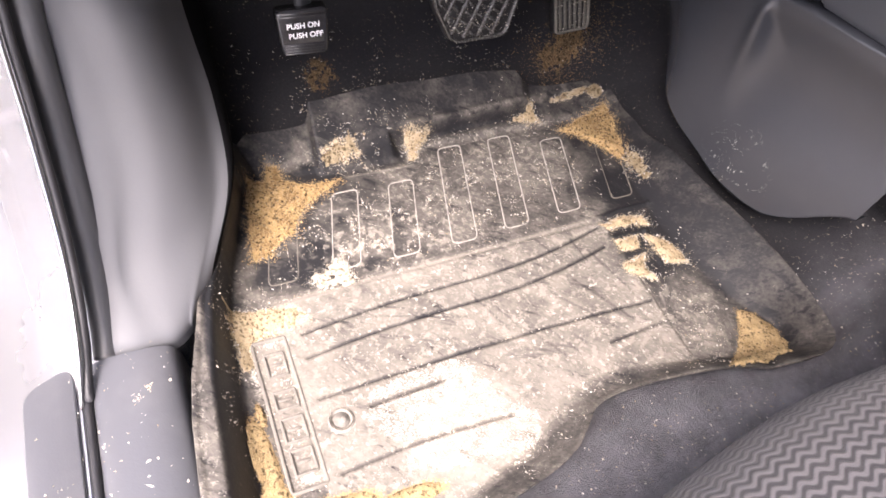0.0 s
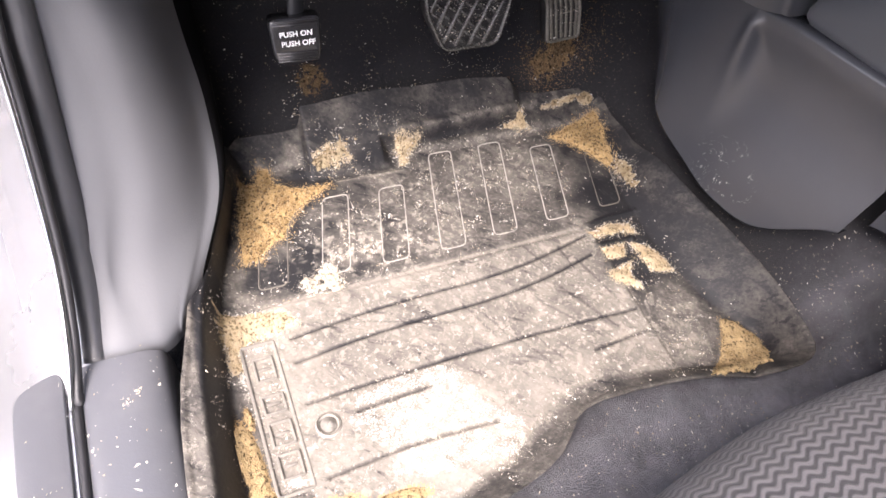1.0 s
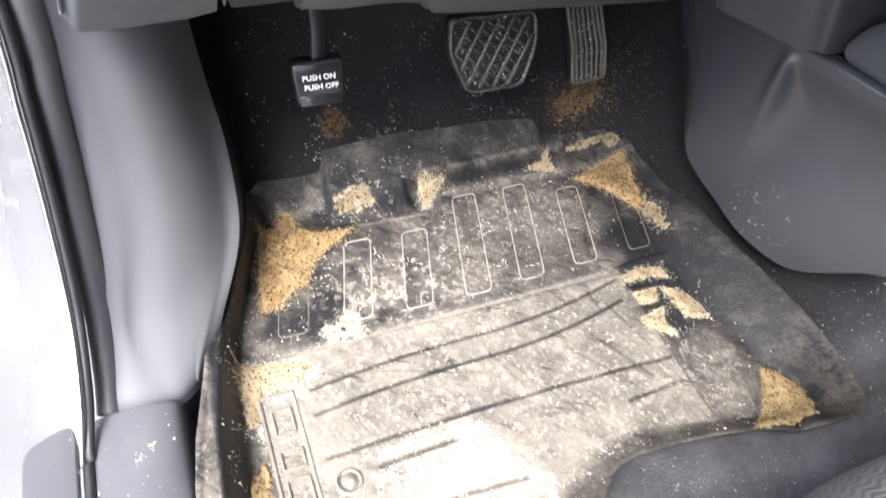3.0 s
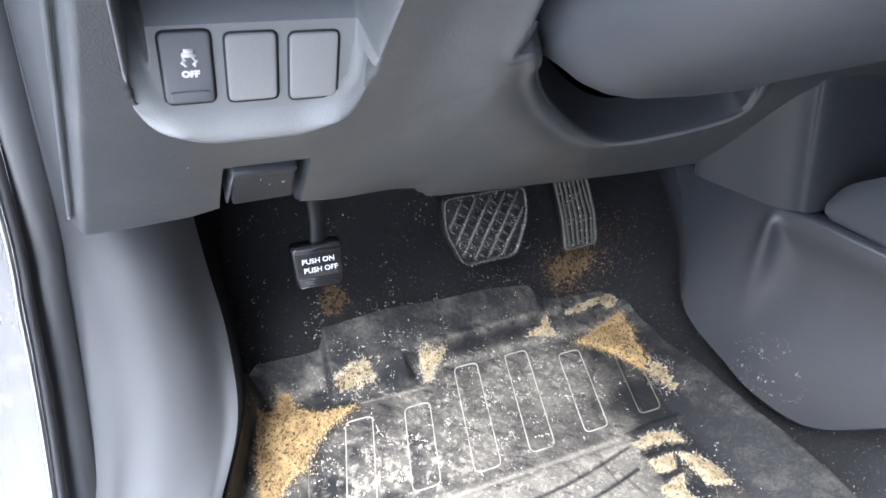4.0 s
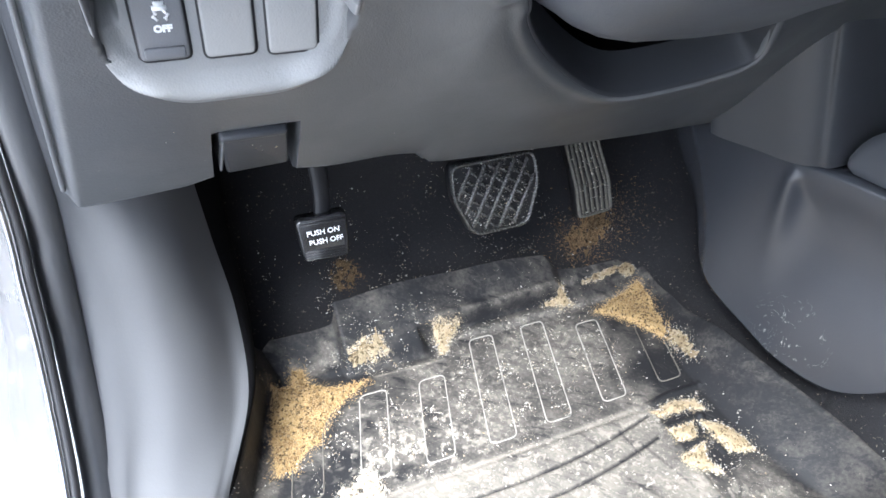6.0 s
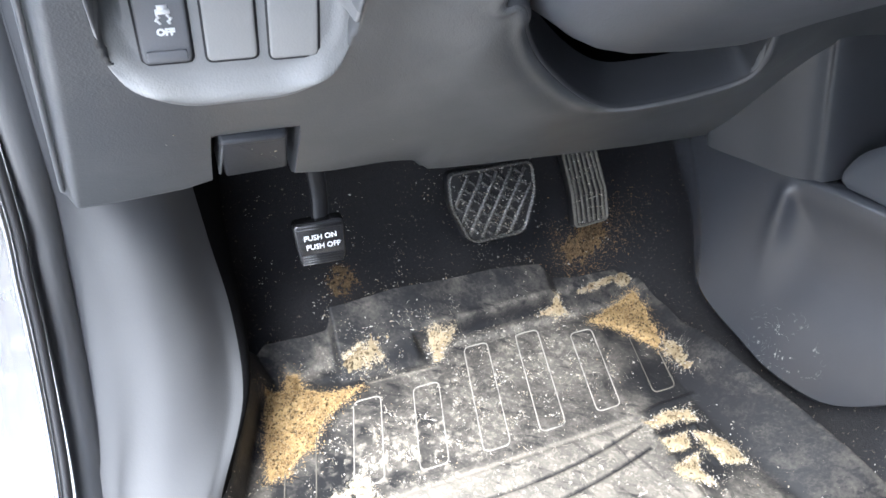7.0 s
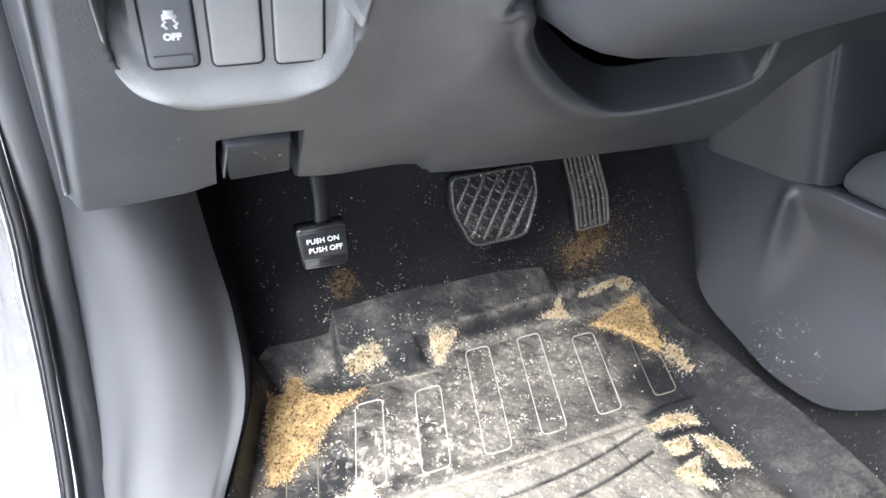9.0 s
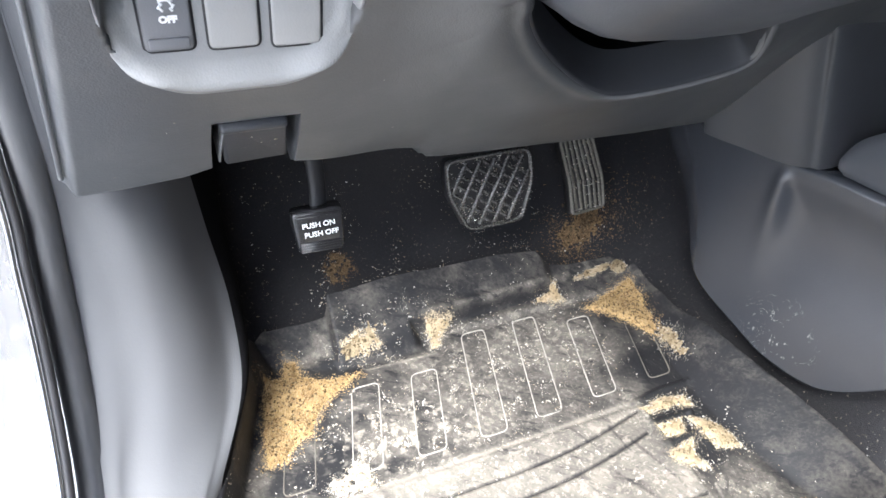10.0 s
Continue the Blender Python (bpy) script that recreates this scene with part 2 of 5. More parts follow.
    b.inputs["Specular IOR Level"].default_value = 0.25
    height = maths(n, l, "ADD", maths(n, l, "MULTIPLY", film, 0.6), maths(n, l, "MULTIPLY", n2, 0.5))
    bump(n, l, b, height, 0.5, 0.0012)
    return m


RUBBER = make_rubber()


def make_sand(name, dark, light, bright=0.55):
    m, n, l, b = material(name)
    grains = tex(n, l, "Voronoi", 950)
    big = ramp(n, l, tex(n, l, "Noise", 60, 6, 0.65).outputs[0], ((0.36, 0.0), (0.66, 1.0)))
    c = mix(n, l, big, dark, light)
    speck = ramp(n, l, tex(n, l, "Voronoi", 480).outputs["Color"], ((0.0, 0.0), (0.27, 0.0), (0.33, 1.0)))
    c = mix(n, l, speck, tuple(v * 0.32 for v in dark), c)
    c = mix(n, l, ramp(n, l, grains.outputs["Color"], ((0.3, 0.0), (0.9, bright))), c, (0.72, 0.55, 0.32))
    l.new(c, b.inputs["Base Color"])
    b.inputs["Roughness"].default_value = 0.95
    b.inputs["Specular IOR Level"].default_value = 0.15
    h = maths(n, l, "ADD", grains.outputs[0], tex(n, l, "Noise", 260, 5).outputs[0])
    bump(n, l, b, h, 0.9, 0.0022)
    return m


SAND = make_sand("dry sand", (0.21, 0.125, 0.048), (0.55, 0.375, 0.170), 0.5)
SAND_BROWN = make_sand("brown dirt", (0.040, 0.025, 0.013), (0.175, 0.112, 0.056), 0.20)
SAND_DULL = make_sand("grey-tan sand", (0.22, 0.165, 0.095), (0.47, 0.39, 0.26), 0.25)
SAND_MID = make_sand("dull sand", (0.34, 0.235, 0.110), (0.66, 0.49, 0.255))
SAND_PALE = make_sand("pale sand", (0.43, 0.335, 0.205), (0.64, 0.545, 0.385))
DUST_WHITE = make_sand("whitish dust", (0.58, 0.52, 0.43), (0.80, 0.75, 0.66))


def make_carpet():
    m, n, l, b = material("black carpet")
    fibre = tex(n, l, "Noise", 700, 3, 0.7).outputs[0]
    big = tex(n, l, "Noise", 16, 5, 0.6).outputs[0]
    base = mix(n, l, fibre, (0.009, 0.009, 0.010), (0.042, 0.041, 0.044))
    specks = ramp(n, l, tex(n, l, "Noise", 330, 3, 0.6).outputs[0], ((0.645, 0.0), (0.70, 1.0)))
    where = ramp(n, l, tex(n, l, "Noise", 11, 4, 0.6).outputs[0], ((0.42, 0.04), (0.62, 0.7)))
    c = mix(n, l, maths(n, l, "MULTIPLY", specks, where), base, (0.42, 0.36, 0.28))
    at = n.new("ShaderNodeAttribute")
    at.attribute_name = "dust"
    worn = maths(n, l, "MULTIPLY", maths(n, l, "MULTIPLY", at.outputs["Fac"], ramp(n, l, tex(n, l, "Noise", 30, 8, 0.7).outputs[0], ((0.30, 0.4), (0.75, 1.0)))), 0.85)
    c = mix(n, l, maths(n, l, "ADD", worn, maths(n, l, "MULTIPLY", big, 0.03)), c, (0.36, 0.36, 0.39))
    l.new(c, b.inputs["Base Color"])
    b.inputs["Roughness"].default_value = 1.0
    b.inputs["Specular IOR Level"].default_value = 0.1
    bump(n, l, b, fibre, 1.0, 0.003)
    return m


CARPET = make_carpet()


def make_fabric():
    """Woven seat cloth with zigzag stripes across the cushion."""
    m, n, l, b = material("zigzag seat cloth")
    co = n.new("ShaderNodeTexCoord")
    sx = n.new("ShaderNodeSeparateXYZ")
    l.new(co.outputs["UV"], sx.inputs[0])
    wob = maths(n, l, "MULTIPLY", maths(n, l, "SINE", maths(n, l, "MULTIPLY", sx.outputs[0], 2 * math.pi / 0.0138)), 0.0017)
    wave = maths(n, l, "PINGPONG", maths(n, l, "ADD", sx.outputs[1], wob), 0.0029)
    stripe = ramp(n, l, maths(n, l, "DIVIDE", wave, 0.0029), ((0.30, 0.0), (0.70, 1.0)))
    weave = tex(n, l, "Noise", 900, 3, 0.7, "UV").outputs[0]
    c = mix(n, l, stripe, (0.020, 0.020, 0.023), (0.104, 0.100, 0.106))
    c = mix(n, l, maths(n, l, "MULTIPLY", weave, 0.35), c, (0.05, 0.05, 0.053))
    l.new(c, b.inputs["Base Color"])
    b.inputs["Roughness"].default_value = 0.9
    b.inputs["Sheen Weight"].default_value = 0.15
    bump(n, l, b, maths(n, l, "ADD", stripe, weave), 0.5, 0.0012)
    return m


FABRIC = make_fabric()


def plain(name, color, rough, metal=0.0, vary=0.1, scale=60, relief=0.1, spec=0.5):
    m, n, l, b = material(name)
    t = tex(n, l, "Noise", scale, 5)
    l.new(mix(n, l, t.outputs[0], tuple(c * (1 - vary) for c in color), tuple(min(1, c * (1 + vary)) for c in color)), b.inputs["Base Color"])
    l.new(maths(n, l, "ADD", maths(n, l, "MULTIPLY", t.outputs[0], 0.2), rough - 0.1), b.inputs["Roughness"])
    b.inputs["Metallic"].default_value = metal
    b.inputs["Specular IOR Level"].default_value = spec
    bump(n, l, b, t.outputs[0], relief, 0.001)
    return m


PAINT = plain("pale silver car paint", (0.41, 0.41, 0.42), 0.25, metal=0.7, vary=0.03, scale=8, relief=0.02)
# near-black that paints shade inside the scoop and footwell
SHADE_BLACK = plain("near-black shade", (0.008, 0.008, 0.009), 1.0, vary=0.4, scale=400, relief=0.5, spec=0.05)
SEAL = plain("rubber seal", (0.020, 0.020, 0.022), 0.5, vary=0.3)
SEAL_BODY = plastic("pillar edge trim", (0.075, 0.077, 0.083), 0.42, 0.5, 0.15)
STEEL = plain("zinc steel", (0.55, 0.55, 0.56), 0.32, 1.0)
PRINT = plain("white print", (0.85, 0.85, 0.85), 0.5, vary=0.05)
PAD_GLOSS = plastic("glossy pedal cover", (0.022, 0.022, 0.024), 0.24, 0.3, 0.3, 0.9)
# pad darkened so that the gaps between treads read as shaded
RUBBER_PEDAL = plastic("pedal rubber", (0.012, 0.012, 0.013), 0.5, 1.0, 0.5)


def make_ridge():
    m, n, l, b = material("dust-worn rubber edge")
    worn = ramp(n, l, tex(n, l, "Noise", 75, 7, 0.7).outputs[0], ((0.30, 0.15), (0.50, 0.95)))
    l.new(mix(n, l, worn, (0.05, 0.05, 0.05), (0.375, 0.355, 0.315)), b.inputs["Base Color"])
    b.inputs["Roughness"].default_value = 0.85
    return m


RIDGE = make_ridge()
RIDGE_DIM = plain("dull rubber edge", (0.13, 0.12, 0.10), 0.85, vary=0.6, scale=120, relief=0.3)
BADGE = plain("dusty badge rubber", (0.20, 0.185, 0.16), 0.85, vary=0.5, scale=200, relief=0.4)
# dusty tread, paled a little to paint glints on the bars
TREAD = plain("dusty pedal tread paled for glints", (0.052, 0.051, 0.048), 0.26, vary=1.0, scale=520, relief=1.0, spec=0.9)
TREAD_DUST = plain("dust-caked pedal tread", (0.115, 0.108, 0.092), 0.55, vary=0.9, scale=480, relief=0.8)
SKIRT = plain("plain dark seat cloth", (0.075, 0.074, 0.079), 0.95, vary=0.4, scale=700, relief=0.5)
CONCRETE = plain("pale concrete", (0.45, 0.44, 0.42), 0.9, vary=0.15, scale=5, relief=0.3)
HEADLINER = plain("grey headliner", (0.35, 0.35, 0.35), 0.95, vary=0.08, scale=80, relief=0.2)


# ---- floor mat ----
FLOOR_IN = [(0.045, 0.500), (0.022, 0.430), (-0.006, 0.340), (-0.013, 0.220), (-0.020, 0.100), (0.115, 0.085), (0.150, 0.112), (0.205, 0.125),
            (0.240, 0.145), (0.275, 0.165), (0.320, 0.168), (0.400, 0.150), (0.455, 0.135), (0.500, 0.132), (0.516, 0.152), (0.486, 0.190),
            (0.468, 0.260), (0.466, 0.360), (0.484, 0.430), (0.493, 0.500)]
RIM_OUT = [(0.030, 0.535), (0.026, 0.470), (0.008, 0.400), (-0.028, 0.335), (-0.036, 0.300), (-0.053, 0.235), (-0.060, 0.150), (-0.062, 0.060),
           (0.118, 0.058), (0.138, 0.082), (0.185, 0.088), (0.232, 0.100), (0.258, 0.120), (0.280, 0.138), (0.320, 0.143), (0.420, 0.122),
           (0.460, 0.108), (0.490, 0.098), (0.515, 0.102), (0.528, 0.118), (0.533, 0.170), (0.531, 0.226), (0.512, 0.328), (0.506, 0.400),
           (0.508, 0.460), (0.512, 0.522), (0.395, 0.528), (0.378, 0.545), (0.127, 0.546), (0.121, 0.532)]


def poly_distance(poly, x, y):
    """Signed distance to a closed polygon, negative inside."""
    p = np.array(poly)
    q = np.roll(p, -1, 0)
    best = np.full(x.shape, 1e9)
    inside = np.zeros(x.shape, bool)
    for (ax, ay), (bx, by) in zip(p, q):
        dx, dy = bx - ax, by - ay
        u = np.clip(((x - ax) * dx + (y - ay) * dy) / (dx * dx + dy * dy), 0, 1)
        best = np.minimum(best, np.hypot(x - ax - u * dx, y - ay - u * dy))
        cross = (ay > y) != (by > y)
        with np.errstate(divide="ignore", invalid="ignore"):
            inside ^= cross & (x < (bx - ax) * (y - ay) / (by - ay + 1e-12) + ax)
    return np.where(inside, -best, best)


def step01(a, b, v):
    u = np.clip((v - a) / (b - a), 0, 1)
    return u * u * (3 - 2 * u)


def soften(poly, rounds=2):
    p = np.array(poly, float)
    for _ in range(rounds):
        q = np.roll(p, -1, 0)
        p = np.stack([0.75 * p + 0.25 * q, 0.25 * p + 0.75 * q], 1).reshape(-1, 2)
    return p


FLOOR_S, RIM_S = soften(FLOOR_IN), soften(RIM_OUT, 1)
# dark moulded grooves on the heel panel: start, end, rise in the middle
GROOVES = [((0.050, 0.292), (0.392, 0.324), -0.012), ((0.048, 0.267), (0.385, 0.298), -0.012), ((0.047, 0.2252), (0.398, 0.2218), 0.004),
           ((0.087, 0.205), (0.157, 0.207), 0.0), ((0.047, 0.156), (0.204, 0.156), 0.004), ((0.33, 0.192), (0.40, 0.196), 0.0)]
GROOVE_LINES = []
for a, b, sag in GROOVES:
    u = np.linspace(0, 1, 17)
    wave = sag * np.sin(np.pi * u) if sag >= 0 else sag * np.sin(2 * np.pi * u) * -0.35 + sag * np.sin(np.pi * u) * 0.5
    GROOVE_LINES.append(np.stack([a[0] + u * (b[0] - a[0]), a[1] + u * (b[1] - a[1]) + wave], 1))


def line_distance(line, x, y):
    best = np.full(x.shape, 1e9)
    for (ax, ay), (bx, by) in zip(line[:-1], line[1:]):
        dx, dy = bx - ax, by - ay
        u = np.clip(((x - ax) * dx + (y - ay) * dy) / (dx * dx + dy * dy), 0, 1)
        best = np.minimum(best, np.hypot(x - ax - u * dx, y - ay - u * dy))
    return best


POCKETS = [np.array(q) for q in ([(0.392, 0.334), (0.430, 0.340), (0.472, 0.340)], [(0.398, 0.307), (0.446, 0.305)], [(0.394, 0.281), (0.440, 0.283)], [(0.444, 0.306), (0.437, 0.262)])]
# line of the shadow painted beside the heap by the kick panel
HEAP_SHADE = np.array([(0.138, 0.470), (0.112, 0.458), (0.098, 0.440), (0.088, 0.418)])
SCRATCHES = [np.array(q) for q in ([(0.221, 0.280), (0.239, 0.235)], [(0.238, 0.262), (0.249, 0.238)], [(0.258, 0.229), (0.279, 0.194)], [(0.277, 0.224), (0.294, 0.193)], [(0.315, 0.329), (0.327, 0.302)],
                                       [(0.353, 0.319), (0.357, 0.287)], [(0.367, 0.292), (0.385, 0.235)], [(0.300, 0.262), (0.345, 0.205)], [(0.330, 0.270), (0.372, 0.200)], [(0.12, 0.290), (0.205, 0.262)])]
FOLDS = [np.array(q) for q in ([(0.435, 0.452), (0.412, 0.430), (0.394, 0.404), (0.380, 0.371), (0.379, 0.345)], [(0.452, 0.430), (0.441, 0.388), (0.420, 0.348)])]


def mat_height(x, y, fine=True):
    """Top of the mat: heel floor, side walls, and the stepped front that climbs the toe board."""
    d_in, d_out = poly_distance(FLOOR_S, x, y), poly_distance(RIM_S, x, y)
    t = np.clip(d_in / np.maximum(d_in - d_out, 1e-6), 0, 1)
    t = np.where(d_in < 0, 0, t)
    tall = 0.050 * step01(0.30, 0.05, x) + 0.045 * step01(0.30, 0.47, x)
    tall = tall * step01(0.10, 0.16, y) + 0.019 * step01(0.16, 0.10, y)
    tall = np.where((x > 0.42), np.maximum(tall, 0.044 * step01(0.42, 0.50, x)), tall)
    tall = tall * (1 - 0.40 * step01(0.36, 0.43, y) * step01(0.3, 0.45, x))
    front = step01(0.44, 0.475, y)
    flange = step01(0.10, 0.05, x)
    rise = (1 - flange) * (0.35 * t + 0.65 * t * t * (3 - 2 * t)) + flange * (0.92 * step01(0.0, 0.62, t) + 0.08 * t)
    wall = tall * rise * (1 - front * step01(0.02, 0.06, x) * step01(0.52, 0.47, x))
    # the front: a left box that stands further back, a recess, and the main ridge
    plane = 0.84 * (y - 0.480)
    boxed = step01(0.219, 0.207, x) * step01(0.476, 0.484, y)
    riser = 0.504 + 0.02 * np.clip(x - 0.23, 0, 0.2)
    flap = plane * np.maximum(boxed, step01(riser - 0.003, riser + 0.003, y))
    shelf = 0.006 * step01(0.488, 0.494, y) * step01(0.25, 0.29, x)
    flap = flap + 0.0035 * np.exp(-((y - riser - 0.005) / 0.004) ** 2) * step01(0.219, 0.235, x)
    left = 0.80 * np.maximum(0, y - 0.501)
    right = 0.70 * np.maximum(0, y - 0.490) + 0.006 * step01(0.503, 0.508, y)
    m_left, m_right = step01(0.126, 0.119, x), step01(0.385, 0.400, x)
    slope = left * m_left + right * m_right + np.maximum(flap, shelf) * (1 - m_left) * (1 - m_right)
    slope = np.maximum(slope, 0) + 0.0012 * np.sin(x * 47 + y * 31) * step01(0.49, 0.51, y)
    z = np.maximum(wall, slope) + 0.0014 * step01(-0.0055, -0.003, d_out) * step01(0.47, 0.43, y)
    # the slot field stands a little proud of the trough before the left box
    z = z - 0.0030 * step01(0.4705, 0.4735, y) * step01(0.495, 0.485, y) * step01(0.085, 0.10, x) * step01(0.235, 0.222, x) * (d_in < 0)
    if fine:
        for line in GROOVE_LINES:
            z = z - 0.0022 * np.exp(-(line_distance(line, x, y) / 0.0019) ** 4) * (d_in < 0)
        for line in FOLDS:
            z = z + 0.0007 * np.exp(-(line_distance(line, x, y) / 0.0050) ** 2) * (d_in < 0)
        for line in POCKETS:
            z = z + 0.0020 * np.exp(-(line_distance(line, x, y) / 0.0032) ** 4) * (d_in < 0.004)
        panel = (step01(0.030, 0.034, x) * step01(0.404, 0.400, x) * step01(0.332, 0.328, y))
        z = z + 0.0016 * panel * (d_in < 0)
    return z


def cut_sheet(name, poly, height, cell, box, lip=0.0):
    """A fine sheet z = height(x, y), trimmed to a polygon with a clean edge that turns down by lip."""
    xs, ys = np.arange(box[0], box[1], cell), np.arange(box[2], box[3], cell)
    x, y = (a.ravel() for a in np.meshgrid(xs, ys, indexing="ij"))
    d = poly_distance(poly, x, y)
    e = 1e-4
    gx = (poly_distance(poly, x + e, y) - d) / e
    gy = (poly_distance(poly, x, y + e) - d) / e
    g = np.maximum(np.hypot(gx, gy), 1e-6)
    near = (d > 0) & (d < cell * 1.5)
    x = np.where(near, x - d * gx / g, x)
    y = np.where(near, y - d * gy / g, y)
    keep = d < cell * 1.45
    z = height(x, y)
    n, m = len(xs), len(ys)
    faces = [q for q in grid_faces(n, m) if keep[list(q)].all()]
    used = np.zeros(n * m, bool)
    used[np.array(faces).ravel()] = True
    index = np.cumsum(used) - 1
    verts = np.stack([x, y, z], 1)[used]
    faces = [tuple(index[list(q)]) for q in faces]
    count = {}
    for q in faces:
        for a, b in zip(q, q[1:] + q[:1]):
            count[(a, b)] = count.get((a, b), 0) + 1
    edge = [k for k in count if (k[1], k[0]) not in count]
    if lip:
        low, extra = {}, []
        for a, b in edge:
            for v in (a, b):
                if v not in low:
                    low[v] = len(verts) + len(extra)
                    extra.append(verts[v] - (0, 0, lip))
        faces += [(b, a, low[a], low[b]) for a, b in edge]
        verts = np.vstack([verts, extra])
    return mesh_from(name, verts, faces), verts


def smooth_noise(x, y, scale, seed=0.0):
    return np.array([noise.noise(Vector((a * scale, b * scale, seed))) for a, b in zip(x, y)])


def build_mat():
    me, v = cut_sheet("rubber_floor_mat", RIM_S, mat_height, 0.0016, (-0.075, 0.55, 0.05, 0.56), 0.004)
    x, y = v[:, 0], v[:, 1]
    n1, n2 = smooth_noise(x, y, 28, 3.1), smooth_noise(x, y, 9, 7.7)
    d_in = poly_distance(FLOOR_S, x, y)
    panel = step01(0.028, 0.036, x) * step01(0.41, 0.395, x) * step01(0.345, 0.325, y)
    dust = 0.16 + 0.42 * panel + 0.10 * step01(0.005, -0.02, d_in)
    dust += 0.34 * np.exp(-(((x - 0.165) / 0.085) ** 2 + ((y - 0.150) / 0.055) ** 2))
    dust += 0.30 * np.exp(-(((x - 0.02) / 0.05) ** 2 + ((y - 0.24) / 0.12) ** 2))
    dust += 0.12 * np.exp(-(((x - 0.22) / 0.10) ** 2 + ((y - 0.365) / 0.03) ** 2))
    dust += 0.24 * np.exp(-(((y - 0.492) / 0.008) ** 2)) * step01(0.215, 0.235, x) + 0.02 * step01(0.50, 0.53, y)
    # front step relief painted in: recesses darkened as shade, dusty edges paled
    dust -= 0.16 * step01(0.474, 0.478, y) * step01(0.500, 0.490, y) * step01(0.235, 0.215, x)
    dust += 0.38 * np.exp(-((y - 0.4695 - 0.03 * (0.2 - x)) / 0.0022) ** 2) * step01(0.13, 0.155, x) * step01(0.235, 0.222, x)
    ridge = 0.5085 + 0.02 * np.clip(x - 0.23, 0, 0.2)
    dust += 0.22 * np.exp(-((y - ridge) / 0.0030) ** 2) * step01(0.215, 0.235, x) * step01(0.41, 0.39, x)
    dust -= 0.15 * np.exp(-((y - ridge + 0.006) / 0.0026) ** 2) * step01(0.235, 0.255, x) * step01(0.37, 0.35, x)
    for line in POCKETS:
        dust -= 0.16 * np.exp(-(line_distance(line, x, y) / 0.0036) ** 2)
    # heap's shadow, painted as a dark band
    dust -= 0.34 * np.exp(-(line_distance(HEAP_SHADE, x, y) / 0.0065) ** 2)
    for line in SCRATCHES:
        dust -= 0.30 * np.exp(-(line_distance(line, x, y) / 0.0011) ** 2)
    cl = smooth_noise(x, y, 130, 1.3) + 0.6 * smooth_noise(x, y, 290, 2.3)
    near = np.exp(-(((x - 0.16) / 0.10) ** 2 + ((y - 0.375) / 0.045) ** 2)) + 0.6 * np.exp(-(((x - 0.42) / 0.05) ** 2 + ((y - 0.20) / 0.05) ** 2)) + 0.5 * np.exp(-(((x - 0.30) / 0.12) ** 2 + ((y - 0.45) / 0.04) ** 2))
    dust += 0.75 * step01(0.12, 0.55, cl) * near
    dust += 0.20 * np.exp(-(((x - 0.43) / 0.04) ** 2 + ((y - 0.19) / 0.05) ** 2))
    dust -= (0.42 - 0.14 * step01(0.40, 0.48, x)) * step01(-0.004, 0.015, d_in) * step01(0.48, 0.44, y)
    d_out = poly_distance(RIM_S, x, y)
    near_edge = step01(0.19, 0.165, y) * step01(0.06, 0.10, x)
    dust += 0.07 * step01(0.004, 0.010, d_in) * near_edge
    # corner wall paled to offset the shading of its slope
    dust += 0.30 * step01(0.004, 0.014, d_in) * step01(0.43, 0.47, x) * step01(0.30, 0.16, y)
    # thin highlight painted along the rim's outer edge
    dust += 0.16 * step01(-0.0045, -0.0025, d_out) * step01(0.46, 0.42, y) * step01(0.06, 0.10, x)
    # sky sheen on the sill-side flange, painted as a paler tone
    dust += 0.60 * step01(0.1, 0.0, x) * step01(0.018, 0.026, d_in) * step01(0.40, 0.33, y)
    dust += 0.14 * step01(0.008, 0.020, d_in) * step01(0.19, 0.150, y)
    dust += 0.30 * step01(-0.05, 0.35, smooth_noise(x, y, 55, 12.5)) * step01(0.125, 0.115, x) * step01(0.475, 0.50, y)
    dust += 0.15 * np.exp(-(((x - 0.34) / 0.10) ** 2 + ((y - 0.42) / 0.05) ** 2))
    dust += (0.14 * step01(0.05, 0.6, smooth_noise(x + 0.6 * y, y - 0.3 * x, 48, 9.5)) + 0.20 * step01(0.15, 0.6, smooth_noise(x, y, 105, 15.5))) * step01(0.0, 0.02, d_in) * step01(0.3, 0.45, x)
    dust -= 0.30 * np.exp(-(((x - 0.445) / 0.03) ** 2 + ((y - 0.37) / 0.04) ** 2))
    # shade painted along the side of each fold away from the sun
    for line in FOLDS:
        dust -= 0.13 * np.exp(-(line_distance(line + (0.0045, 0.001), x, y) / 0.0050) ** 2)
    for line in GROOVE_LINES:
        dust -= 0.46 * np.exp(-(line_distance(line, x, y) / 0.0018) ** 4)
    dust += 0.40 * np.exp(-((y - 0.3325 - 0.02 * (x - 0.2)) / 0.0022) ** 2) * step01(0.03, 0.06, x) * step01(0.41, 0.39, x)
    dust -= 0.32 * np.exp(-(((x - 0.435) / 0.045) ** 2 + ((y - 0.285) / 0.045) ** 2) ** 2)
    dust -= 0.22 * np.exp(-(((x - 0.055) / 0.035) ** 2 + ((y - 0.37) / 0.03) ** 2) ** 2)
    dust -= 0.26 * step01(0.10, 0.45, smooth_noise(x, y, 42, 5.5)) * step01(0.26, 0.14, x) * step01(0.34, 0.36, y) * step01(0.49, 0.46, y)
    dust += (0.10 * step01(0.16, 0.26, x) + 0.02) * step01(0.335, 0.35, y) * step01(0.49, 0.46, y) * step01(0.44, 0.40, x)
    dust += 0.25 * step01(0.003, 0.006, x) * step01(0.034, 0.031, x) * step01(0.152, 0.156, y) * step01(0.296, 0.291, y)
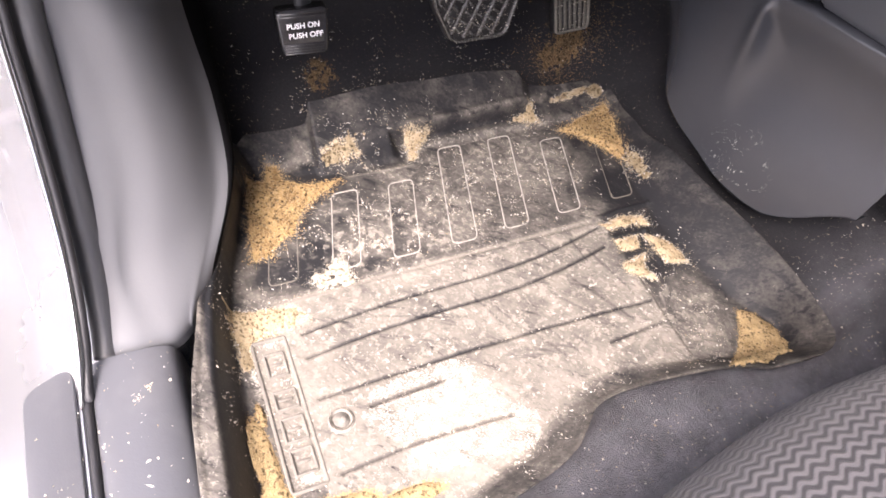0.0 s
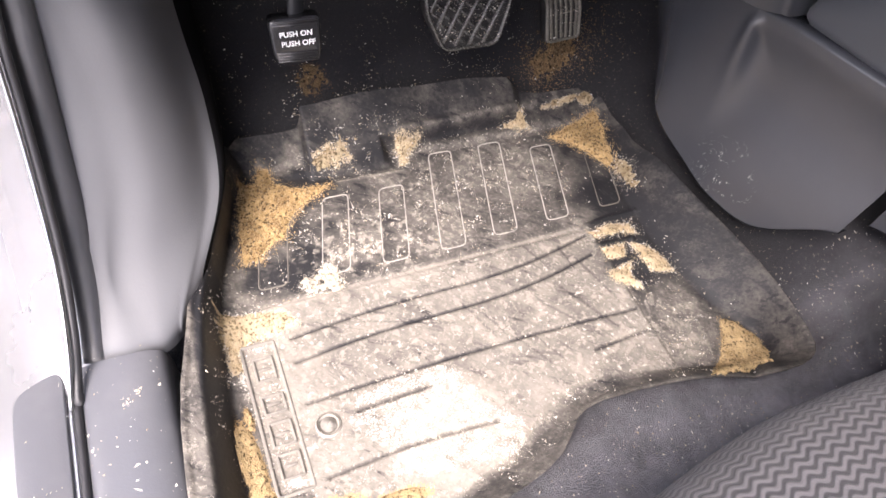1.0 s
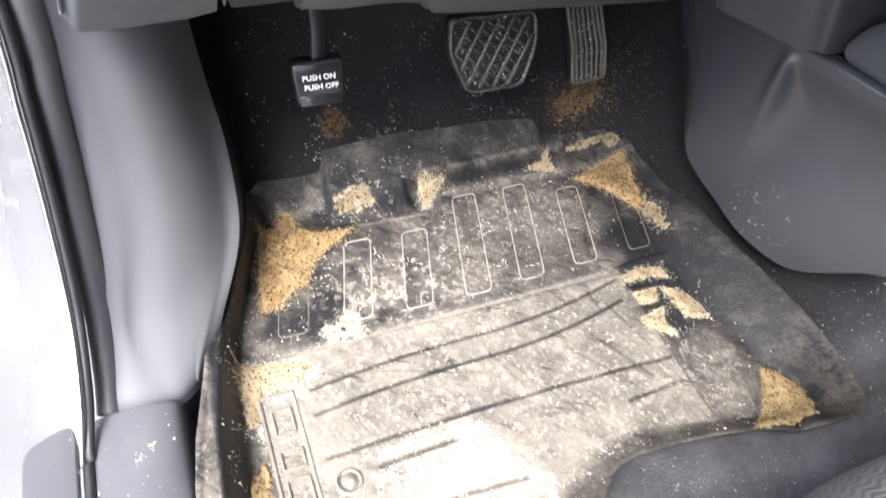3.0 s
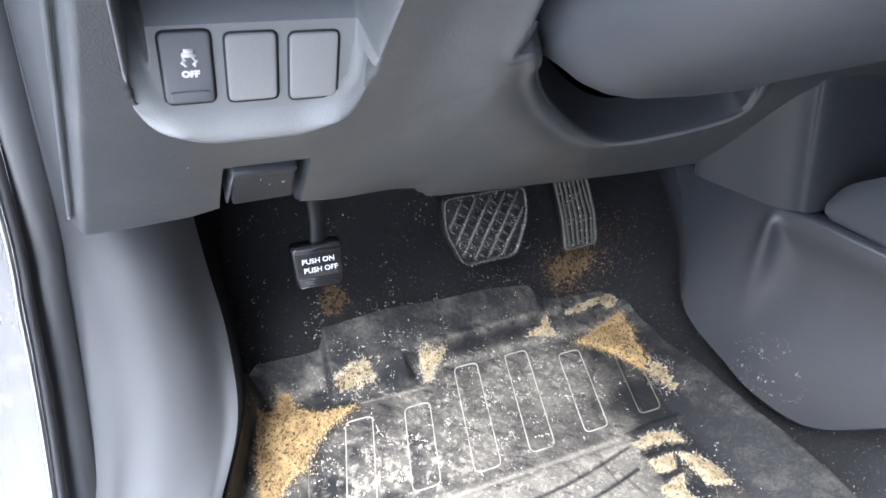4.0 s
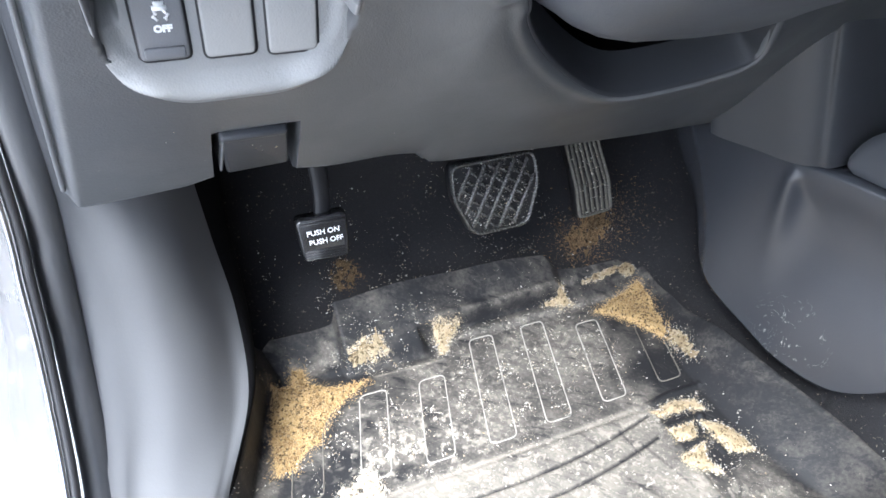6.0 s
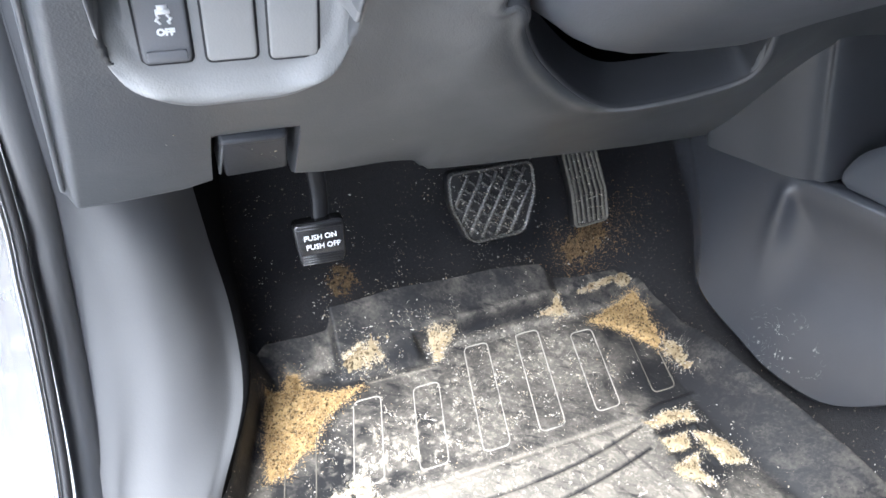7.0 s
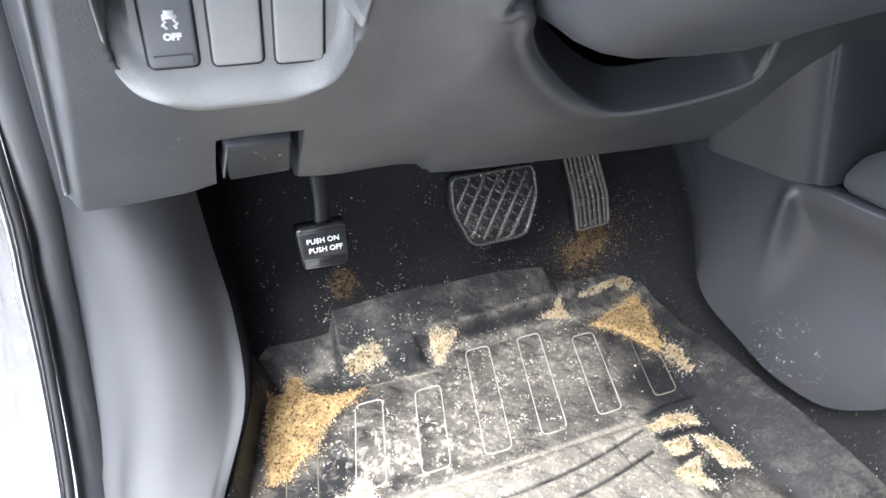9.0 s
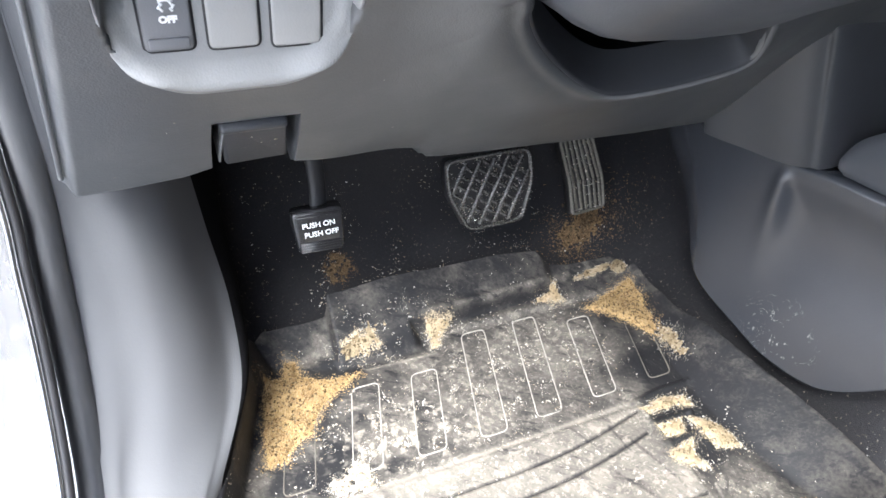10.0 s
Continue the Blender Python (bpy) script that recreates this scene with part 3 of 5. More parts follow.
    dust += 0.16 * n1 + 0.14 * n2
    dust += 0.24 * np.exp(-(((x - 0.425) / 0.035) ** 2 + ((y - 0.150) / 0.032) ** 2))
    # the flange towards the console and the near wall keep little dust; their grey paints sheen, more at the corner
    flange = 0.85 * step01(0.004, 0.016, d_in) * step01(0.45, 0.475, x) * step01(0.47, 0.42, y)
    wall = 0.70 * step01(0.004, 0.014, d_in) * step01(0.19, 0.15, y) * step01(0.10, 0.14, x) * step01(0.475, 0.45, x)
    dust = dust * (1 - flange) + flange * (0.12 + 0.15 * step01(0.22, 0.14, y) + 0.03 * n2)
    dust = dust * (1 - wall) + wall * (0.26 + 0.06 * n2)
    a = me.attributes.new("dust", "FLOAT", "POINT")
    a.data.foreach_set("value", dust.astype(np.float32))
    ob = part("rubber_floor_mat", me, RUBBER)
    tagged(ob, "black moulded rubber floor mat covered in dust and spilled sand", "floor mat")
    return ob


def mz(x, y):
    return float(mat_height(np.array([x]), np.array([y]), False)[0])


mat = build_mat()
# moulded slot outlines: centre of the near end, near and far y
SLOTS = [(0.048, 0.352, 0.435, 0.020), (0.112, 0.352, 0.450, 0.0275), (0.1757, 0.350, 0.448, 0.028), (0.241, 0.349, 0.485, 0.037),
         (0.3054, 0.352, 0.485, 0.038), (0.374, 0.355, 0.466, 0.032), (0.4466, 0.357, 0.440, 0.024)]
for x0, y0, y1, lean in SLOTS:
    w = 0.0145
    ring = rounded([(x0 - w, y0), (x0 + w, y0), (x0 + w + lean, y1), (x0 - w + lean, y1)], 0.007, 5)
    ring = [tuple((1 - u) * np.array(a) + u * np.array(b)) for a, b in zip(ring, ring[1:] + ring[:1]) for u in (0, 0.25, 0.5, 0.75)]
    part("slot_ridge", outline_bar("slot_ridge", [(px, py, mz(px, py) + 0.0002) for px, py in ring], 0.0015, 0.0008), RIDGE_DIM if x0 in (0.048, 0.4466) else RIDGE, mat, "pale dust-worn raised outline")
# maker's plate: a raised frame with four plain block marks
plate_ring = rounded([(0.0035, 0.153), (0.0335, 0.153), (0.0335, 0.2945), (0.0035, 0.2945)], 0.002, 3)
part("badge_frame", outline_bar("badge_frame", [(px, py, 0.0004) for px, py in plate_ring], 0.0035, 0.0022), BADGE, mat, "raised dusty badge frame")
for cy, w, tall in ((0.2685, 0.0165, 0.0225), (0.2335, 0.0185, 0.0165), (0.2055, 0.0185, 0.0210), (0.1765, 0.0180, 0.0210)):
    ring = rounded([(0.0195 - w / 2, cy - tall / 2), (0.0195 + w / 2, cy - tall / 2), (0.0195 + w / 2, cy + tall / 2), (0.0195 - w / 2, cy + tall / 2)], 0.0012, 3)
    mark = part("badge_mark", outline_bar("badge_mark", [(px, py, 0.0014) for px, py in ring], 0.0026, 0.0015), BADGE, mat, "plain raised block mark")
    part("badge_bar", rbox((w * 0.62, 0.0026, 0.0018), 0.0005, 1, Matrix.Translation((0.0195, cy, 0.0012))), BADGE, mark)
# fixing eyelet
bm = bmesh.new()
bmesh.ops.create_cone(bm, segments=28, radius1=0.0125, radius2=0.0105, depth=0.004, cap_ends=False, matrix=Matrix.Translation((0.0585, 0.2, 0.002)))
got = bmesh.ops.create_cone(bm, segments=28, radius1=0.0070, radius2=0.0090, depth=0.004, cap_ends=False, matrix=Matrix.Translation((0.0585, 0.2, 0.002)))
part("eyelet_ring", bm, RIDGE, mat, "raised dusty fixing ring")
bm = bmesh.new()
bmesh.ops.create_cone(bm, segments=20, radius1=0.0072, radius2=0.0066, depth=0.003, cap_ends=True, matrix=Matrix.Translation((0.0585, 0.2, 0.0026)))
bmesh.ops.create_cone(bm, segments=12, radius1=0.003, radius2=0.0022, depth=0.003, cap_ends=True, matrix=Matrix.Translation((0.0605, 0.199, 0.0046)))
part("eyelet_plug", bm, BADGE, mat, "dusty fixing plug")


# ---- carpet and shell ----
def carpet_height(x, y):
    toe = np.maximum(0, y - 0.50) * 0.80 + np.maximum(0, y - 0.60) * 0.5
    side = 0.55 * np.maximum(0, x - 0.505 + 0.25 * np.maximum(0, y - 0.30)) * step01(0.10, 0.16, y)
    mound = 0.030 * np.exp(-(((x - 0.62) / 0.10) ** 2 + ((y - 0.16) / 0.10) ** 2))
    n = 0.0015 * np.sin(x * 61 + 2.1 * np.sin(y * 43)) * np.sin(y * 57)
    return np.minimum(-0.010 + toe, 0.5) + np.minimum(side, 0.14) + mound + n


xs, ys = np.arange(-0.11, 1.30, 0.008), np.arange(-0.60, 0.96, 0.008)
gx, gy = np.meshgrid(xs, ys, indexing="ij")
cz = carpet_height(gx, gy)
under = poly_distance(RIM_S, gx.ravel(), gy.ravel()).reshape(gx.shape)
cz = np.where(under < 0.002, np.minimum(cz, mat_height(gx.ravel(), gy.ravel(), False).reshape(gx.shape) - 0.010), cz)
cz = np.where((under >= 0.002) & (under < 0.012) & (gy < 0.5), np.minimum(cz, 0.035), cz)
floor_me = mesh_from("floor", np.stack([gx, gy, cz], -1).reshape(-1, 3), grid_faces(len(xs), len(ys)))
# dusty carpet by the seat, paled further to paint the light there
dusty_lit = (1.30 * np.exp(-(((gx - 0.41) / 0.24) ** 2 + ((gy - 0.06) / 0.075) ** 2)) + 0.24 * np.exp(-(((gx - 0.61) / 0.08) ** 2 + ((gy - 0.13) / 0.07) ** 2))).ravel()
floor_me.attributes.new("dust", "FLOAT", "POINT").data.foreach_set("value", dusty_lit.astype(np.float32))
floor = part("floor", floor_me, CARPET)
tagged(floor, "black needle-felt car carpet strewn with sand specks", "carpet", kind="structure")

# moulded side trim between the door opening and the footwell
KICK = []
# height, outer edge, rounded front edge, and where the inner side meets the mat
for z, o, e, c in ((0.64, (-0.060, 0.452), (-0.005, 0.452), (0.040, 0.550)), (0.46, (-0.076, 0.452), (-0.022, 0.452), (0.018, 0.545)), (0.36, (-0.080, 0.452), (-0.025, 0.452), (0.014, 0.545)),
                   (0.27, (-0.088, 0.452), (-0.022, 0.452), (0.017, 0.545)), (0.19, (-0.092, 0.430), (-0.018, 0.430), (0.024, 0.540)), (0.125, (-0.092, 0.392), (-0.019, 0.396), (0.033, 0.510)),
                   (0.078, (-0.094, 0.345), (-0.032, 0.350), (0.030, 0.452)), (0.052, (-0.100, 0.297), (-0.044, 0.299), (-0.003, 0.372)), (0.030, (-0.100, 0.289), (-0.044, 0.292), (-0.005, 0.366))):
    o, e, c = (np.array(q) for q in (o, e, c))
    p = e - (0.044 if z > 0.06 else 0.022, 0.0)
    q, far = (e + 0.58 * (c - e), c) if z > 0.06 else (np.array((-0.031, 0.322)), np.array((0.008, 0.405)))
    bend = [(1 - u) ** 2 * p + 2 * u * (1 - u) * e + u * u * q for u in (0.33, 0.67)]
    KICK.append([(*v, z) for v in (o, 0.5 * (o + p) - (0, 0.002), p, *bend, q, far, (max(0.037, c[0] + 0.002), 0.63), (0.042, 0.72))])
rows = np.array([spline(q, 8) for q in KICK])
skin = np.stack([spline(rows[:, j], 8) for j in range(rows.shape[1])], 1)
TURN = 44
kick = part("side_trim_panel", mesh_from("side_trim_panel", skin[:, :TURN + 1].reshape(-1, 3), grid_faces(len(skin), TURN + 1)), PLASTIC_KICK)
# past the turn the panel is near-black, painting the footwell's shade
inner = skin[:, TURN:]
part("inner_shaded_side", mesh_from("inner_shaded_side", inner.reshape(-1, 3), grid_faces(*inner.shape[:2])), SHADE_BLACK, kick, "inner side of the kick panel, blackened for footwell shade")
tagged(kick, "smooth dark grey plastic kick panel beside the door opening", "trim panel")

# sill trim
prof = [(-0.1235, 0.030), (-0.121, 0.044), (-0.112, 0.050), (-0.088, 0.052), (-0.066, 0.049), (-0.056, 0.040), (-0.052, 0.020), (-0.050, -0.02)]
sill = part("sill_trim", loft("sill_trim", [[(x, y, z) for x, z in prof] for y in (0.289, 0.15, -0.1, -0.5)], 6, 6), PLASTIC_SILL)
tagged(sill, "dark grey plastic door sill trim with dust", "sill trim")

# body in white: jamb and sill
JAMB = [
    [(-0.085, 0.445, 0.62), (-0.12, 0.50, 0.62), (-0.17, 0.54, 0.62), (-0.42, 0.56, 0.62)],
    [(-0.096, 0.440, 0.32), (-0.13, 0.50, 0.32), (-0.18, 0.54, 0.32), (-0.42, 0.56, 0.32)],
    [(-0.106, 0.400, 0.19), (-0.135, 0.46, 0.19), (-0.18, 0.51, 0.19), (-0.42, 0.55, 0.19)],
    [(-0.114, 0.350, 0.12), (-0.14, 0.41, 0.12), (-0.185, 0.48, 0.12), (-0.42, 0.54, 0.12)],
    [(-0.119, 0.305, 0.072), (-0.145, 0.36, 0.065), (-0.19, 0.45, 0.055), (-0.42, 0.53, 0.05)],
    [(-0.123, 0.270, 0.036), (-0.150, 0.31, 0.033), (-0.195, 0.38, 0.02), (-0.42, 0.48, -0.02)],
    [(-0.124, 0.15, 0.030), (-0.150, 0.15, 0.029), (-0.195, 0.15, 0.015), (-0.42, 0.15, -0.06)],
    [(-0.124, -0.5, 0.030), (-0.150, -0.5, 0.029), (-0.195, -0.5, 0.015), (-0.42, -0.5, -0.06)],
]
body = part("door_jamb", loft("door_jamb", JAMB, 6, 6), PAINT)
tagged(body, "white painted car body jamb and sill", "car body", kind="structure")

# weather strip: soft body and thin dark lip
strip = empty("door_seal", (-0.1, 0.4, 0.2))
tagged(strip, "dark rubber weatherstrip along the door opening", "door seal")
part("seal_body", tube("seal_body", [(-0.0776, 0.4523, 0.6223), (-0.0880, 0.4523, 0.3118), (-0.0931, 0.4419, 0.2393), (-0.0973, 0.4171, 0.1638), (-0.1004, 0.3726, 0.0903), (-0.1045, 0.3333, 0.0489), (-0.1087, 0.3053, 0.0251)],
                       0.0115, 8, 16), SEAL_BODY, strip)
part("seal_lip", tube("seal_lip", [(-0.086, 0.425, 0.62), (-0.0965, 0.424, 0.33), (-0.1015, 0.410, 0.25), (-0.105, 0.386, 0.188), (-0.109, 0.343, 0.120), (-0.115, 0.297, 0.076), (-0.122, 0.262, 0.050), (-0.1245, 0.20, 0.045), (-0.1245, -0.4, 0.045)],
                      0.0036, 8, 10), SEAL, strip, "thin black sealing lip")
part("seal_groove", tube("seal_groove", [(-0.0706, 0.4616, 0.6223), (-0.0815, 0.4616, 0.3118), (-0.0866, 0.4513, 0.2393), (-0.0908, 0.4275, 0.1648), (-0.0939, 0.3840, 0.0913), (-0.0980, 0.3447, 0.0499), (-0.1016, 0.3146, 0.0251)],
                         0.0040, 8, 10), SEAL, strip, "black inner lip")
part("seal_bead", tube("seal_bead", [(-0.091, 0.421, 0.62), (-0.1018, 0.420, 0.33), (-0.1068, 0.405, 0.25), (-0.110, 0.381, 0.188), (-0.114, 0.338, 0.120), (-0.120, 0.290, 0.078), (-0.1275, 0.257, 0.050), (-0.130, 0.20, 0.040), (-0.130, -0.4, 0.040)],
                       0.0018, 8, 8), STEEL, strip, "bright flange edge")

# scuff plate
plate = part("scuff_plate", slab(rounded([(-0.171, -0.45), (-0.1345, -0.45), (-0.1345, 0.300), (-0.171, 0.285)], 0.014, 8), 0.014, 0.0012, 2, Matrix.Translation((0, 0, 0.037))), PLASTIC_SILL)
tagged(plate, "dark plastic scuff plate on the white sill", "scuff plate")

# seam across the jamb and the slotted check bracket below it
part("jamb_seam", tube("jamb_seam", [(-0.165, 0.5015, 0.2845), (-0.142, 0.4945, 0.2855), (-0.125, 0.4865, 0.2820), (-0.112, 0.470, 0.2795)], 0.0016, 6, 8), SEAL, body, "thin dark panel seam")
bracket = part("check_bracket", rbox((0.075, 0.020, 0.150), 0.004, 2, Matrix.Translation((-0.222, 0.500, 0.090)) @ Matrix.Rotation(radians(-22), 4, "Z")), SEAL, body, "dark slotted door check bracket")
for k in range(4):
    part("bracket_bar", rbox((0.070, 0.012, 0.010), 0.003, 2, Matrix.Translation((-0.2240, 0.4895, 0.040 + 0.034 * k)) @ Matrix.Rotation(radians(-22), 4, "Z")), STEEL, bracket, "pale steel bar")

# the open front door, swung out on its hinges, added to shade the footwell
door_way = Vector((-math.sin(radians(66)), -math.cos(radians(66)), 0))
door_m = Matrix.Translation((-0.20, 0.585, 0)) @ Matrix.Rotation(math.atan2(door_way.y, door_way.x), 4, "Z")
door = part("open_car_door", slab(rounded([(0.0, -0.08), (0.98, -0.08), (1.02, 0.30), (1.0, 0.56), (0.02, 0.56)], 0.04, 6), 0.10, 0.012, 3, door_m @ Matrix.Rotation(radians(90), 4, "X")), PAINT)
tagged(door, "pale painted car door swung open, added to shade the footwell", "car door")
part("door_card", slab(rounded([(0.04, -0.03), (0.94, -0.03), (0.97, 0.30), (0.95, 0.52), (0.05, 0.52)], 0.05, 6), 0.02, 0.006, 3, door_m @ Matrix.Translation((0, 0.012, 0)) @ Matrix.Rotation(radians(-90), 4, "X") @ Matrix.Diagonal((1, -1, 1, 1))), PLASTIC_SIDE, door, "grey plastic door lining")

# hinge on the jamb
hm = frame_of((-0.35, -0.9, 0.1), (0, 0, 1), (-0.137, 0.492, 0.305))
hinge = part("hinge", slab(rounded([(-0.02, -0.022), (0.02, -0.022), (0.02, 0.022), (-0.02, 0.022)], 0.010, 6), 0.006, 0.0015, 2, hm), PAINT, body, "painted door hinge leaf")
bm = bmesh.new()
bmesh.ops.create_cone(bm, segments=24, radius1=0.012, radius2=0.012, depth=0.002, cap_ends=True, matrix=hm @ Matrix.Translation((0.004, 0, 0.001)))
bmesh.ops.create_cone(bm, segments=6, radius1=0.0078, radius2=0.0070, depth=0.007, cap_ends=True, matrix=hm @ Matrix.Translation((0.004, 0, 0.005)))
part("bolt", bm, STEEL, hinge)
bm = bmesh.new()
bmesh.ops.create_cone(bm, segments=24, radius1=0.0185, radius2=0.0170, depth=0.0015, cap_ends=True, matrix=hm @ Matrix.Translation((0.004, 0, 0.0006)))
part("washer", bm, SEAL, hinge, "dark washer")


# ---- dashboard ----
def dash_point(x, z, out=0.0):
    """A point of the lower dash, out metres off its face."""
    return np.stack([x, 0.6325 - 0.75 * z - 0.8 * out, z - 0.6 * out], -1)


def knee_bulge(x, z, d):
    """The dash rolls over broadly into the near corner of the scoop."""
    roll = 0.0070 * np.exp(-((np.maximum(d, 0) / 0.065) ** 2)) - 0.0130 * np.clip(1 - np.maximum(d, 0) / 0.036, 0, 1) ** 2
    return roll * step01(0.110, 0.160, x) * step01(0.300, 0.22, x) * step01(0.475, 0.420, z)


def knee_field(x, z):
    """Rounded scoop under the steering column, with a raised rim."""
    d = poly_distance(SCOOP, x, z)
    rim = 0.0105 * np.exp(-((np.maximum(d, 0) / 0.040) ** 2)) + 0.0022 * np.exp(-(((d - 0.0035) / 0.0040) ** 2))
    low = -0.018 * step01(0.0008, -0.0060, d) + knee_bulge(x, z, d)
    return rim * step01(0.11, 0.16, x) * step01(0.56, 0.48, z) * (d > -0.007) + low


SCOOP = soften([(0.140, 0.640), (0.146, 0.530), (0.1505, 0.491), (0.1545, 0.471), (0.1555, 0.459), (0.1640, 0.464), (0.1750, 0.452), (0.1775, 0.442), (0.201, 0.414), (0.235, 0.386),
                (0.266, 0.367), (0.294, 0.358), (0.332, 0.360), (0.366, 0.367), (0.391, 0.377), (0.388, 0.3905), (0.3675, 0.415), (0.352, 0.4355), (0.346, 0.4495), (0.356, 0.477), (0.40, 0.55), (0.45, 0.64)], 2)


def bottom_edge(x):
    z = np.interp(x, [-0.07, -0.03, 0.005, 0.0225, 0.0235, 0.0745, 0.0755, 0.165, 0.172, 0.186, 0.20, 0.32, 0.40, 0.56],
                  [0.296, 0.2975, 0.302, 0.309, 0.359, 0.359, 0.3025, 0.2835, 0.2815, 0.2650, 0.2620, 0.2515, 0.246, 0.244])
    return z


def pod_outline(x, z):
    """Distance inside the U-shaped switch panel, in metres."""
    left, right = -0.019, 0.094
    cx, hw, r = (left + right) / 2, (right - left) / 2, 0.042
    low = 0.4025
    qx, qz = np.abs(x - cx) - (hw - r), (low + r) - z
    return r - np.where((qx > 0) & (qz > 0), np.hypot(np.maximum(qx, 0), np.maximum(qz, 0)), np.maximum(qx, qz))


vs = np.unique(np.concatenate([np.linspace(0, 1, 150), np.linspace(0.12, 0.60, 190)]))
base_x = np.unique(np.concatenate([np.linspace(-0.066, 0.56, 270), np.linspace(0.019, 0.085, 60), np.linspace(0.14, 0.46, 280)]))
gx, gs = np.meshgrid(base_x, vs, indexing="ij")
gz = np.where(gs < 0.2, bottom_edge(gx) + gs / 0.2 * (0.373 - bottom_edge(gx)), 0.373 + (gs - 0.2) / 0.8 * (0.64 - 0.373))
gx = gx + 0.16 * (gz - 0.303) * step01(0.03, -0.066, gx)
out = knee_field(gx, gz) - 0.075 * step01(0.003, 0.007, pod_outline(gx, gz))
out = out - 0.010 * step01(0.010, 0.0, gz - bottom_edge(gx)) ** 2 * 0.6
under = np.clip(1 - (gz - bottom_edge(gx)) / 0.055, 0, 1)
out = out - 0.0085 * under ** 2 * step01(0.09, 0.16, gx)
out = out - 0.012 * step01(-0.058, -0.066, gx - 0.16 * (gz - 0.303))
P = dash_point(gx, gz, out)
# rolled lower edge
roll = [P[:, 0] + np.array(o) for o in ((0, 0.004, -0.0035), (0, 0.010, -0.004), (0, 0.030, 0.004), (0, 0.10, 0.03))][::-1]
P = np.concatenate([np.stack(roll, 1), P], 1)
n, m = P.shape[:2]
hollow = np.concatenate([np.zeros((n, 4)), poly_distance(SCOOP, gx, gz)], 1).ravel() < -0.0012
faces = [q for q in grid_faces(n, m) if not hollow[list(q)].any()]
dash = part("dashboard", mesh_from("dashboard", P.reshape(-1, 3), faces), PLASTIC)
away = np.roll(SCOOP, -1, 0) - np.roll(SCOOP, 1, 0)
away = np.stack([-away[:, 1], away[:, 0]], 1) / np.linalg.norm(away, axis=1)[:, None]
strip_rows = [dash_point(SCOOP[:, 0] + away[:, 0] * a, SCOOP[:, 1] + away[:, 1] * a, o + knee_bulge(SCOOP[:, 0], SCOOP[:, 1], 0.0)) for a, o in ((-0.0016, 0.0112), (0.0004, 0.0122), (0.0016, 0.0092), (0.0026, 0.0), (0.0042, -0.010), (0.0056, -0.020))]
deep = [strip_rows[-1] + np.array((0, dy, dz)) for dy, dz in ((0.0, 0.0), (0.02, -0.003), (0.06, -0.010), (0.12, -0.02))]
strip_rows = np.stack(strip_rows, 1)
part("scoop_liner", mesh_from("scoop_liner", strip_rows[8:-8].reshape(-1, 3), grid_faces(len(strip_rows) - 16, 6)), PLASTIC_LINER, dash, "lining of the knee scoop, darkened for its shade")
# a black sheet closes the scoop in place of its deep shade
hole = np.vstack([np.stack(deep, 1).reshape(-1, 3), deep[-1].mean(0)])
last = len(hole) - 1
part("scoop_shade_back", mesh_from("scoop_shade_back", hole, grid_faces(len(SCOOP), 4) + [(i * 4 + 3, ((i + 1) % len(SCOOP)) * 4 + 3, last) for i in range(len(SCOOP))]), SHADE_BLACK, dash, "black sheet standing in for shade deep in the knee scoop")
tagged(dash, "dark grey moulded plastic lower dashboard with knee scoop", "dashboard")
rim_line = [(0.203, 0.411), (0.236, 0.383), (0.266, 0.3645), (0.296, 0.356), (0.332, 0.357), (0.366, 0.3635), (0.390, 0.374), (0.3905, 0.388), (0.372, 0.413), (0.355, 0.435), (0.352, 0.450)]
part("scoop_rim", tube("scoop_rim", [tuple(dash_point(np.array(a), np.array(b), 0.0090 + knee_bulge(np.array(a), np.array(b), 0.0))) for a, b in rim_line], [0.0010, 0.0038, 0.0044, 0.0044, 0.0038, 0.0012], 8, 12), PLASTIC_SIDE, dash, "smooth raised rim of the knee scoop")
# end cap of the dash towards the door
cap = [[(x, y + d * 0.95, z + d * 0.1) for x, y, z in [tuple(dash_point(np.array(-0.066 + 0.16 * (zz - 0.303) - 0.02 * d), np.array(zz), -0.012)) for zz in (0.303, 0.36, 0.44, 0.52, 0.64)]] for d in (0.0, 0.004, 0.02, 0.06, 0.14)]
part("end_cap", loft("end_cap", cap, 6, 4), PLASTIC, dash)
# added bead that stands in for the highlight on the dash's end edge
edge_line = [tuple(dash_point(np.array(-0.0655 + 0.16 * (zz - 0.303)), np.array(zz), -0.0085)) for zz in (0.3135, 0.36, 0.44, 0.52, 0.63)]
part("highlight_bead", tube("highlight_bead", edge_line, 0.0016, 6, 8), PLASTIC, dash, "thin bead added along the dash end to catch a highlight")

# bonnet release cover, in the gap of the lower edge
def dash_frame(x, z, out=0.0):
    return frame_of((0, -0.8, -0.6), (0, -0.6, 0.8), tuple(dash_point(np.array(x), np.array(z), out)))


cover = part("release_handle", slab(rounded([(-0.0195, -0.033), (0.0205, -0.030), (0.0160, 0.030), (-0.0235, 0.028)], 0.003, 4), 0.010, 0.0025, 3, dash_frame(0.0505, 0.3395, -0.002)), PLASTIC_HANDLE)
hf = dash_frame(0.0505, 0.3395, -0.002)
part("top_fold", rbox((0.0385, 0.0060, 0.0100), 0.0022, 3, hf @ Matrix.Translation((-0.0036, 0.0272, 0.0006))), PLASTIC_HANDLE, cover, "rounded upper fold of the handle")
